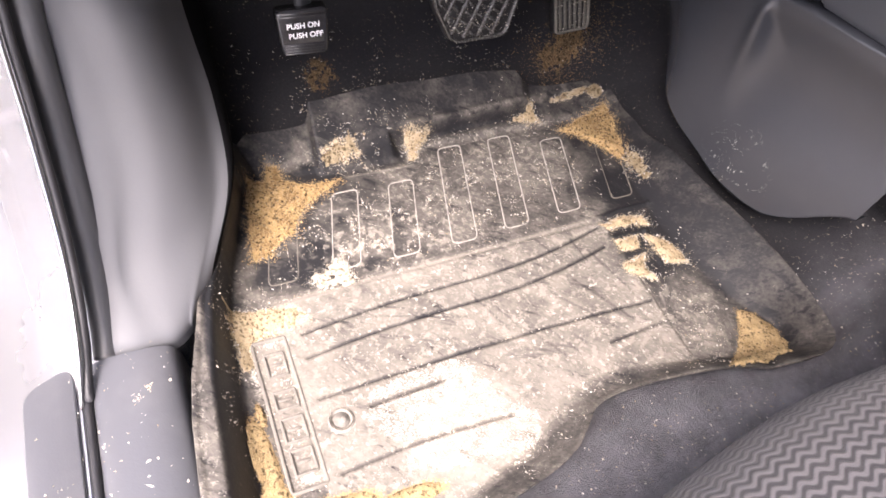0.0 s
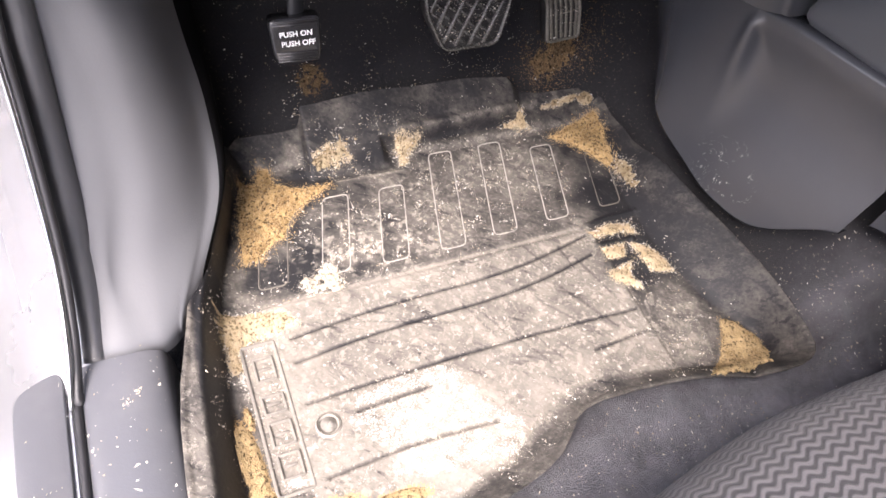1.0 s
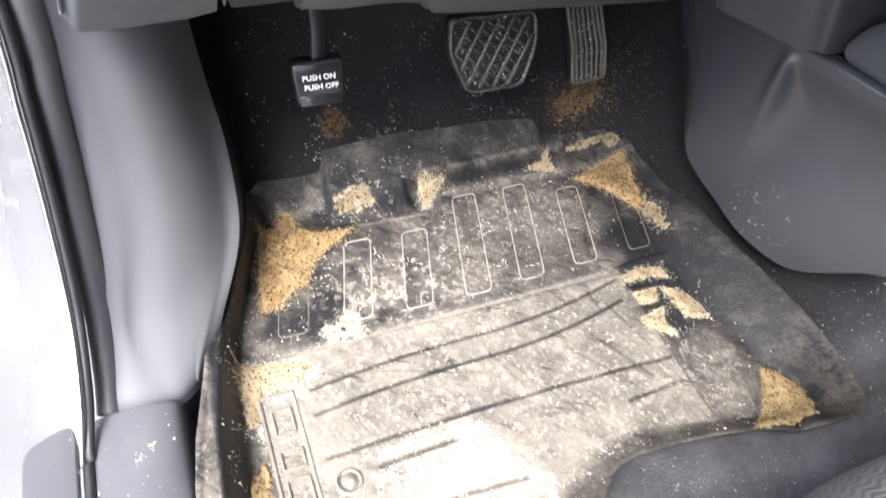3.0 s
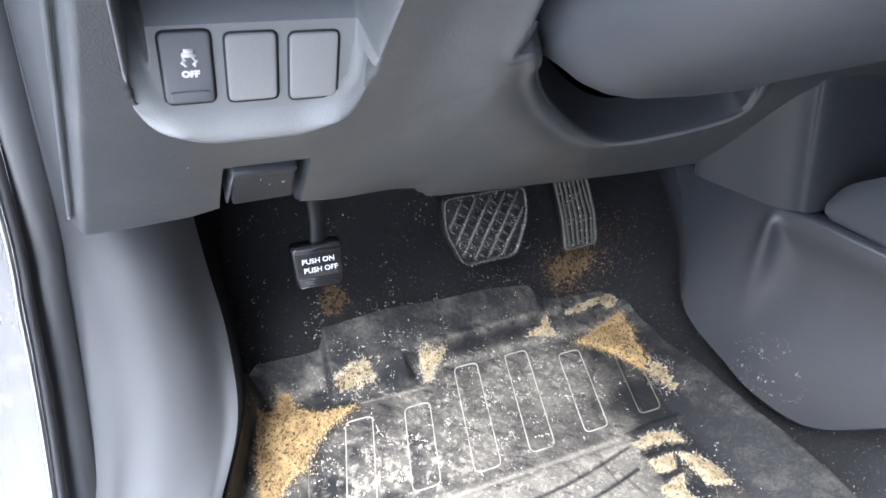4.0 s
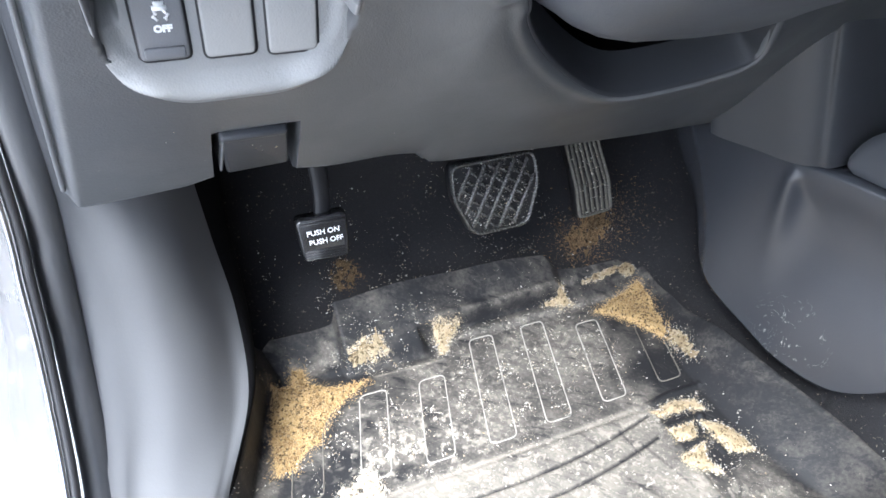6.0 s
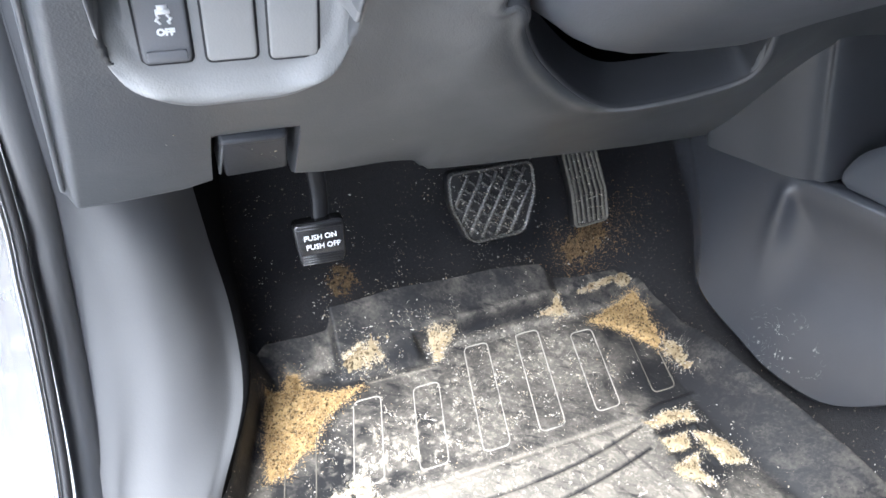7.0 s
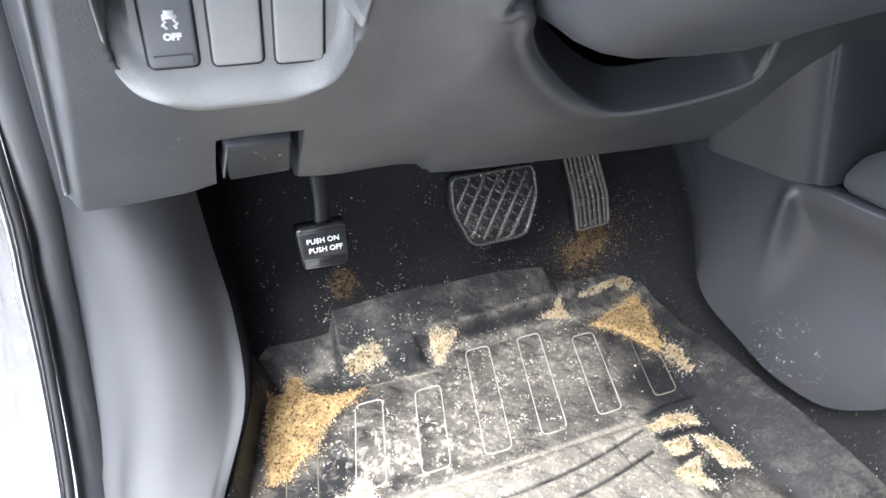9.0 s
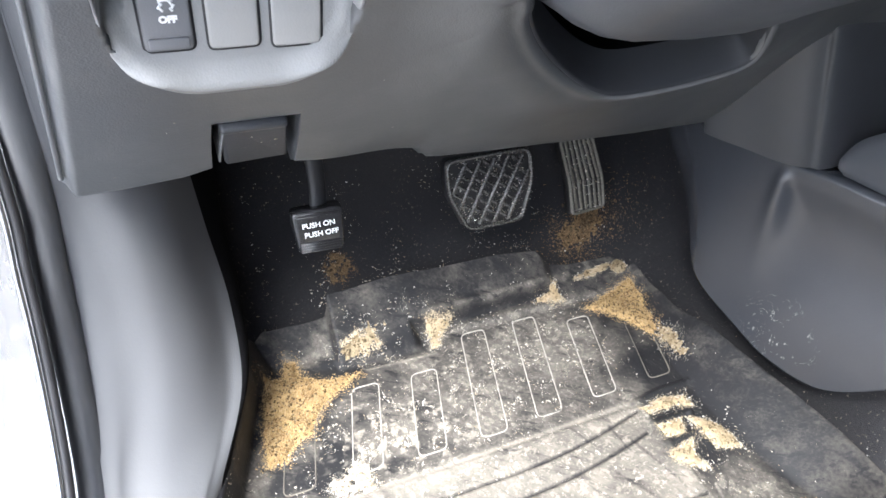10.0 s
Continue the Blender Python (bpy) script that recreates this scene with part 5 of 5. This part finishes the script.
# ---- spilled sand ----
def pile(shape, tall, mat_, label, ground_height, cell=0.0014, ragged=0.35, seed=0.0, group=""):
    """A heap whose outline comes from a few soft mounds run together; its foot follows the surface under it."""
    edge = len(shape[0]) == 2
    b = np.array([(x, y, 0.012, 0.012, 0) for x, y in shape] if edge else shape, float)
    x0, x1 = (b[:, 0] - 1.6 * b[:, 2].clip(b[:, 3])).min(), (b[:, 0] + 1.6 * b[:, 2].clip(b[:, 3])).max()
    y0, y1 = (b[:, 1] - 1.6 * b[:, 3].clip(b[:, 2])).min(), (b[:, 1] + 1.6 * b[:, 3].clip(b[:, 2])).max()
    xs, ys = np.arange(x0, x1, cell), np.arange(y0, y1, cell)
    gx, gy = (a.ravel() for a in np.meshgrid(xs, ys, indexing="ij"))
    f = np.full(gx.shape, -9.0)
    for cx, cy, rx, ry, turn in b:
        c, s = math.cos(radians(turn)), math.sin(radians(turn))
        u, v = ((gx - cx) * c + (gy - cy) * s) / rx, (-(gx - cx) * s + (gy - cy) * c) / ry
        f = np.maximum(f, 1.0 - np.hypot(u, v) ** 2.2)
    if edge:
        f = np.clip(-poly_distance(shape, gx, gy) / 0.010, -2, 1)
    rag = smooth_noise(gx, gy, 60, seed) * 0.9 + smooth_noise(gx, gy, 170, seed + 3) * 0.7 + smooth_noise(gx, gy, 420, seed + 5) * 0.8
    f = f + ragged * rag - 0.05
    h = tall * np.tanh(1.6 * np.maximum(f, -0.2)) + 0.0009 * smooth_noise(gx, gy, 480, seed + 9) + 0.0008 * smooth_noise(gx, gy, 140, seed + 2)
    z = ground_height(gx, gy) + h
    if ground_height is not carpet_height:
        fm = np.full(len(MAT_X), -9.0)
        if edge:
            fm = np.clip(-poly_distance(shape, MAT_X, MAT_Y) / 0.010, -2, 1)
        else:
            for cx, cy, rx, ry, turn in b:
                c, s = math.cos(radians(turn)), math.sin(radians(turn))
                u, v = ((MAT_X - cx) * c + (MAT_Y - cy) * s) / rx, (-(MAT_X - cx) * s + (MAT_Y - cy) * c) / ry
                fm = np.maximum(fm, 1.0 - np.hypot(u, v) ** 1.6)
        which = STAIN["sand_tan" if mat_ in (SAND, SAND_MID) else "sand_pale"]
        np.maximum(which, (0.30 if mat_ is DUST_WHITE else 0.62) * np.exp(np.minimum(fm - 0.1, 0) * 1.9), out=which)
    fringe = np.where((f > -0.75 - ragged) & (f < 0.25))[0]
    EDGES.append((mat_, gx[fringe], gy[fringe], z[fringe] - np.minimum(h[fringe], 0), np.exp(np.minimum(f[fringe], 0) * 3)))
    n, m = len(xs), len(ys)
    ok = f > -0.06
    faces = [q for q in grid_faces(n, m) if ok[list(q)].all()]
    used = np.zeros(n * m, bool)
    used[np.array(faces).ravel()] = True
    index = np.cumsum(used) - 1
    me = mesh_from("sand_mound", np.stack([gx, gy, z], 1)[used], [tuple(index[list(q)]) for q in faces])
    return tagged(part("sand_mound", me, mat_), label, "sand pile", group)


def on_mat(x, y):
    return mat_height(x, y, False)


def on_mat_soft(x, y):
    """The mat with its corners eased, as sand fills them."""
    r = 0.006
    return sum(mat_height(x + a * r, y + b * r, False) for a, b in ((0, 0), (1, 0), (-1, 0), (0, 1), (0, -1))) / 5


EDGES = []
MAT_CO = np.zeros(len(mat.data.vertices) * 3, np.float32)
mat.data.vertices.foreach_get("co", MAT_CO)
MAT_X, MAT_Y = MAT_CO[0::3].astype(float), MAT_CO[1::3].astype(float)
STAIN = {"sand_tan": np.zeros(len(MAT_X)), "sand_pale": np.zeros(len(MAT_X))}
SP = "sand heaps on the mat"
pile([(0.043, 0.488), (0.063, 0.486), (0.067, 0.506), (0.079, 0.502), (0.079, 0.484), (0.107, 0.470), (0.138, 0.468), (0.102, 0.446), (0.083, 0.429), (0.074, 0.409), (0.055, 0.403), (0.046, 0.388), (0.027, 0.386), (0.031, 0.428)], 0.0065, SAND, "heap of tan sand in the mat corner by the kick panel", on_mat, seed=1, ragged=0.26, group=SP)
pile([(-0.010, 0.336), (0.012, 0.329), (0.051, 0.326), (0.062, 0.306), (0.041, 0.299), (0.010, 0.298), (0.003, 0.290), (0.002, 0.270), (-0.007, 0.272), (-0.013, 0.313)], 0.0045, SAND_PALE, "pale sand heap above the mat badge", on_mat, seed=2, ragged=0.55, group=SP)
pile([(-0.004, 0.226, 0.004, 0.012, 4), (-0.010, 0.185, 0.010, 0.042, 4), (-0.008, 0.135, 0.016, 0.034, 0), (0.030, 0.128, 0.045, 0.014, -3), (0.085, 0.118, 0.040, 0.010, 3)], 0.0050, SAND_MID, "tan sand drift along the mat's rear corner", on_mat_soft, seed=3, ragged=0.16, group=SP)
pile([(0.483, 0.184), (0.497, 0.174), (0.510, 0.150), (0.506, 0.130), (0.490, 0.118), (0.456, 0.1155), (0.408, 0.1225), (0.424, 0.131), (0.449, 0.139), (0.463, 0.154)], 0.0075, SAND_MID, "heap of tan sand in the mat corner near the seat", on_mat, seed=4, ragged=0.24, group=SP)
pile([(0.396, 0.326), (0.427, 0.332), (0.453, 0.326), (0.455, 0.309), (0.430, 0.318), (0.402, 0.316)], 0.0042, SAND_PALE, "small pale sand clump", on_mat, seed=5, ragged=0.45, group=SP)
pile([(0.399, 0.303), (0.433, 0.302), (0.423, 0.283), (0.400, 0.286)], 0.004, SAND_PALE, "small tan sand clump", on_mat, seed=6, ragged=0.35, group=SP)
pile([(0.440, 0.300), (0.460, 0.290), (0.467, 0.273), (0.468, 0.251), (0.442, 0.258), (0.436, 0.280)], 0.005, SAND_PALE, "small pale sand clump", on_mat, seed=7, ragged=0.35, group=SP)
pile([(0.392, 0.272), (0.433, 0.280), (0.417, 0.263), (0.421, 0.242), (0.400, 0.251), (0.389, 0.262)], 0.0042, SAND_PALE, "small pale sand clump", on_mat, seed=8, ragged=0.45, group=SP)
pile([(0.424, 0.476), (0.465, 0.490), (0.499, 0.499), (0.500, 0.474), (0.490, 0.441), (0.487, 0.420), (0.478, 0.412), (0.462, 0.440), (0.445, 0.461)], 0.0062, SAND, "heap of tan sand in the front mat corner by the console", on_mat_soft, seed=9, ragged=0.20, group=SP)
pile([(0.488, 0.418), (0.490, 0.393), (0.484, 0.362), (0.478, 0.372), (0.479, 0.405)], 0.0030, SAND_DULL, "dull tan sand tailing down the mat wall", on_mat_soft, seed=19, ragged=0.3, group=SP)
pile([(0.128, 0.500), (0.146, 0.508), (0.166, 0.506), (0.172, 0.492), (0.150, 0.488), (0.130, 0.491)], 0.0011, SAND_DULL, "thin pale sand on the mat's front step", on_mat, seed=10, ragged=1.7, group=SP)
pile([(0.227, 0.507), (0.262, 0.505), (0.246, 0.494), (0.235, 0.478), (0.226, 0.476)], 0.0035, SAND_PALE, "pale sand wedged in the mat step", on_mat_soft, seed=11, ragged=0.35, group=SP)
pile([(0.364, 0.500), (0.386, 0.504), (0.397, 0.513), (0.401, 0.503), (0.409, 0.493), (0.386, 0.494)], 0.0030, SAND_PALE, "pale sand wedged in the mat step", on_mat_soft, seed=12, ragged=0.45, group=SP)
pile([(0.455, 0.513, 0.030, 0.0040, 6), (0.490, 0.512, 0.012, 0.006, 0)], 0.0020, SAND_DULL, "thin tan sand along the mat's front edge", on_mat_soft, seed=13, ragged=1.0, group=SP)
pile([(0.094, 0.343, 0.022, 0.012, -12), (0.105, 0.352, 0.010, 0.012, 0)], 0.004, DUST_WHITE, "small whitish sand clump by the mat slots", on_mat, seed=14, ragged=1.0, group=SP)
WHITE_PATCH = [(0.075, 0.196), (0.091, 0.216), (0.125, 0.224), (0.180, 0.224), (0.194, 0.194), (0.199, 0.175), (0.227, 0.152), (0.214, 0.121), (0.173, 0.126), (0.131, 0.130), (0.098, 0.142), (0.104, 0.163), (0.090, 0.178)]
STAIN["sand_white"] = 0.49 * np.exp(np.minimum(-poly_distance(WHITE_PATCH, MAT_X, MAT_Y) / 0.010 - 0.1, 0) * 1.7)
for cx, cy, rx, ry in ((0.019, 0.290, 0.013, 0.007), (0.020, 0.161, 0.013, 0.008), (0.000, 0.262, 0.006, 0.030)):
    STAIN["sand_white"] = np.maximum(STAIN["sand_white"], 0.58 * np.exp(-(((MAT_X - cx) / rx) ** 2 + ((MAT_Y - cy) / ry) ** 2)))
for line in GROOVE_LINES:
    STAIN["sand_white"] *= 1 - 0.9 * np.exp(-(line_distance(line, MAT_X, MAT_Y) / 0.0024) ** 4)
pile([(0.425, 0.570), (0.455, 0.583), (0.486, 0.578), (0.492, 0.556), (0.462, 0.543), (0.430, 0.552)], 0.0022, SAND_BROWN, "brown sand scattered on carpet under the accelerator", carpet_height, seed=16, ragged=1.6)
pile([(0.150, 0.580, 0.016, 0.014, 0)], 0.0015, SAND_BROWN, "small brown dirt spot on the carpet", carpet_height, seed=17, ragged=1.5)


on_wall = step01(0.012, 0.002, poly_distance(FLOOR_S, MAT_X, MAT_Y)) + step01(0.47, 0.49, MAT_Y)
for stain, amount in STAIN.items():
    amount = amount * np.clip(on_wall, 0, 1)
    mat.data.attributes.new(stain, "FLOAT", "POINT").data.foreach_set("value", amount.astype(np.float32))


def crumbs(name, count, place, sizes, material_, label, seed):
    """Loose grains and crumbs as one joined mesh."""
    rng = np.random.default_rng(seed)
    base = [(0, 0, 1), (0.9, 0, -0.3), (-0.45, 0.8, -0.3), (-0.45, -0.8, -0.3), (0.4, 0.5, 0.6)]
    tris = [(0, 1, 4), (1, 2, 4), (2, 0, 4), (0, 3, 1), (0, 2, 3), (1, 3, 2)]
    V, F = [], []
    x, y, z = place(rng, count)
    s = sizes[0] + (sizes[1] - sizes[0]) * rng.random(len(x)) ** 5
    for k in range(len(x)):
        t = Matrix.Rotation(rng.random() * 6.28, 3, "Z") @ Matrix.Diagonal((0.7 + 1.3 * rng.random() ** 2, 0.7, 0.45)) @ Matrix.Rotation(rng.random() * 3, 3, "X") @ Matrix.Rotation(rng.random() * 3, 3, "Z")
        o = len(V)
        for q in base:
            V.append(Vector((x[k], y[k], z[k] + s[k] * 0.35)) + float(s[k]) * (t @ (Vector(q) * (0.6 + 0.8 * rng.random()))))
        F += [tuple(o + i for i in f) for f in tris]
    return tagged(part(name, mesh_from(name, V, F, False), material_), label, "crumbs", kind="stuff")


def mat_places(rng, count):
    x, y = rng.uniform(-0.03, 0.52, count * 8), rng.uniform(0.09, 0.54, count * 8)
    w = 0.08 * step01(0.46, 0.40, x) + 0.012 + 1.0 * np.exp(-(((x - 0.15) / 0.09) ** 2 + ((y - 0.375) / 0.05) ** 2)) + 0.55 * np.exp(-(((x - 0.19) / 0.10) ** 2 + ((y - 0.17) / 0.08) ** 2))
    w += 0.5 * np.exp(-(((x - 0.40) / 0.06) ** 2 + ((y - 0.18) / 0.05) ** 2)) + 0.5 * np.exp(-(((x - 0.20) / 0.08) ** 2 + ((y - 0.51) / 0.02) ** 2))
    w += 0.22 * np.exp(-(((x - 0.44) / 0.04) ** 2 + ((y - 0.30) / 0.06) ** 2)) + 0.55 * np.exp(-(((x - 0.3) / 0.12) ** 2 + ((y - 0.42) / 0.06) ** 2))
    w += 0.35 * np.exp(-(((x - 0.35) / 0.07) ** 2 + ((y - 0.24) / 0.07) ** 2)) + 0.8 * np.exp(-(((x - 0.0) / 0.03) ** 2 + ((y - 0.25) / 0.09) ** 2))
    clump = 0.05 + 2.0 * smooth_noise(x, y, 55, 4.0) + 0.8 * smooth_noise(x, y, 170, 2.0)
    ok = (rng.random(len(x)) < w * np.clip(clump, 0.02, 1)) & (poly_distance(RIM_S, x, y) < -0.004)
    x, y = x[ok][:count], y[ok][:count]
    return x, y, on_mat(x, y)


def carpet_places(rng, count):
    x, y = rng.uniform(0.05, 0.62, count * 4), rng.uniform(-0.02, 0.66, count * 4)
    w = 0.12 * step01(0.62, 0.54, y) + 0.01 + 0.5 * np.exp(-(((x - 0.26) / 0.12) ** 2 + ((y - 0.585) / 0.03) ** 2)) + 0.9 * np.exp(-(((x - 0.47) / 0.05) ** 2 + ((y - 0.57) / 0.04) ** 2)) + 0.5 * np.exp(-(((x - 0.40) / 0.15) ** 2 + ((y - 0.08) / 0.04) ** 2))
    ok = (rng.random(len(x)) < w) & (poly_distance(RIM_S, x, y) > 0.006)
    x, y = x[ok][:count], y[ok][:count]
    return x, y, carpet_height(x, y) + 0.0008


def sill_places(rng, count):
    x, y = rng.uniform(-0.165, -0.062, count), rng.uniform(0.10, 0.30, count)
    return x, y, np.where(x > -0.12, np.interp(x, [-0.112, -0.088, -0.066], [0.050, 0.052, 0.049]), 0.036)


def make_crumb_material():
    m, n, l, b = material("pale sand grains")
    g = n.new("ShaderNodeNewGeometry")
    l.new(ramp(n, l, g.outputs["Random Per Island"], ((0.0, (0.32, 0.24, 0.14)), (0.30, (0.64, 0.57, 0.45)), (1.0, (0.82, 0.80, 0.75)))), b.inputs["Base Color"])
    b.inputs["Roughness"].default_value = 0.9
    return m


GRAIN = make_crumb_material()
GRAIN_DIM = plain("tan grit", (0.44, 0.35, 0.23), 0.9, vary=0.6, scale=90, relief=0.2)
crumbs("sand_crumbs", 21000, mat_places, (0.0002, 0.0013), GRAIN, "pale sand crumbs strewn over the rubber mat", 11)
crumbs("carpet_crumbs", 3600, carpet_places, (0.0002, 0.0010), GRAIN_DIM, "sand grains caught in the black carpet", 12)
crumbs("sill_crumbs", 520, sill_places, (0.0002, 0.0019), GRAIN, "sand grains on the door sill", 13)


def sill_clump_places(rng, count):
    x = np.concatenate([rng.normal(-0.089, 0.0026, count // 2), rng.normal(-0.080, 0.0015, count // 4), rng.normal(-0.150, 0.006, count // 4)])
    y = np.concatenate([rng.normal(0.248, 0.0028, count // 2), rng.normal(0.254, 0.0015, count // 4), rng.normal(0.190, 0.008, count // 4)])
    return x, y, np.where(x > -0.12, 0.0512, 0.0372)


crumbs("sill_clump", 140, sill_clump_places, (0.0008, 0.0022), DUST_WHITE, "whitish sand clump on the door sill", 33)


def fringe_places(which):
    def place(rng, count):
        rows = [(x, y, z, w) for m, x, y, z, w in EDGES if m is which]
        x, y, z, w = (np.concatenate([r[k] for r in rows]) for k in range(4))
        pick = rng.choice(len(x), count, p=w / w.sum())
        return x[pick] + rng.normal(0, 0.0006, count), y[pick] + rng.normal(0, 0.0006, count), z[pick]
    return place


GRIT = plain("tan sand grit", (0.52, 0.36, 0.17), 0.95, vary=0.5, scale=400, relief=0.2)
GRIT_BROWN = plain("brown dirt grit", (0.13, 0.075, 0.033), 0.95, vary=0.6, scale=400, relief=0.2)
crumbs("tan_grit", 7000, fringe_places(SAND), (0.0003, 0.0013), GRIT, "tan sand grit round the heaps", 21)
crumbs("dull_grit", 2200, fringe_places(SAND_DULL), (0.0002, 0.0011), GRAIN, "dull tan grit on the mat's front step", 34)
crumbs("pale_grit", 5000, fringe_places(SAND_PALE), (0.0002, 0.0012), GRAIN, "pale grit round the sand clumps", 22)
crumbs("white_grit", 1200, fringe_places(DUST_WHITE), (0.0002, 0.0008), GRAIN, "whitish grit over the dust patch", 24)
crumbs("brown_grit", 2600, fringe_places(SAND_BROWN), (0.0003, 0.0014), GRIT_BROWN, "brown dirt grit on the carpet", 23)


def seat_side_places(rng, count):
    x, y = rng.uniform(0.12, 0.66, count), rng.uniform(0.03, 0.20, count)
    ok = (poly_distance(RIM_S, x, y) > 0.006) & (smooth_noise(x, y, 30, 6.0) > -0.15)
    return x[ok], y[ok], carpet_height(x[ok], y[ok]) + 0.0008


crumbs("carpet_flecks", 4600, seat_side_places, (0.0002, 0.0016), GRAIN, "pale flecks on the carpet before the seat", 25)


def toe_places(rng, count):
    x, y = rng.uniform(0.06, 0.50, count), 0.55 + 0.10 * rng.random(count) ** 1.6
    ok = smooth_noise(x, y, 26, 8.0) + 0.6 * smooth_noise(x, y, 90, 3.0) > rng.uniform(0.0, 0.55, count)
    return x[ok], y[ok], carpet_height(x[ok], y[ok]) + 0.0008


crumbs("toe_flecks", 7500, toe_places, (0.0002, 0.0015), GRAIN, "pale specks on the black carpet below the pedals", 26)


def dash_places(rng, count):
    x, z = rng.uniform(-0.04, 0.16, count), rng.uniform(0.315, 0.39, count)
    spot = rng.random(count) < 0.5
    x, z = np.where(spot, rng.normal(0.055, 0.007, count), x), np.where(spot, rng.normal(0.337, 0.004, count), z)
    p = dash_point(x, z, np.where(spot, -0.0015, 0.0003))
    return p[:, 0], p[:, 1], p[:, 2]


crumbs("dash_flecks", 36, dash_places, (0.0002, 0.0012), GRAIN, "a few pale flecks stuck to the lower dash", 27)


def pad_places(m, outline, high):
    """Dust lodged in a pedal's tread."""
    def place(rng, count):
        o = np.array(outline) * 0.92
        u, v = rng.uniform(o[:, 0].min(), o[:, 0].max(), count), rng.uniform(o[:, 1].min(), o[:, 1].max(), count)
        ok = (poly_distance([tuple(q) for q in o], u, v) < 0) & (smooth_noise(u, v, 90, 5.0) > rng.uniform(-0.5, 0.4, count))
        p = np.array([m @ Vector((a, b, c)) for a, b, c in zip(u[ok], v[ok], rng.uniform(0.0, high, count))])
        return p[:, 0], p[:, 1], p[:, 2]
    return place


crumbs("brake_pedal_dust", 900, pad_places(bf, pad, 0.0036), (0.0005, 0.0016), GRAIN, "tan dust grains lodged in the brake pedal tread", 28)
crumbs("accelerator_dust", 900, pad_places(gf, gpad, 0.0028), (0.0004, 0.0015), GRAIN, "tan dust grains between the accelerator ribs", 29)


def heel_places(rng, count):
    x, y = rng.normal(0.470, 0.034, count), rng.normal(0.560, 0.017, count)
    ok = poly_distance(RIM_S, x, y) > 0.004
    return x[ok], y[ok], carpet_height(x[ok], y[ok]) + 0.0008


crumbs("heel_grit", 2600, heel_places, (0.0003, 0.0013), plain("ochre dirt grit", (0.36, 0.22, 0.10), 0.95, vary=0.7, scale=300, relief=0.2), "ochre dirt strewn on the carpet under the accelerator", 30)
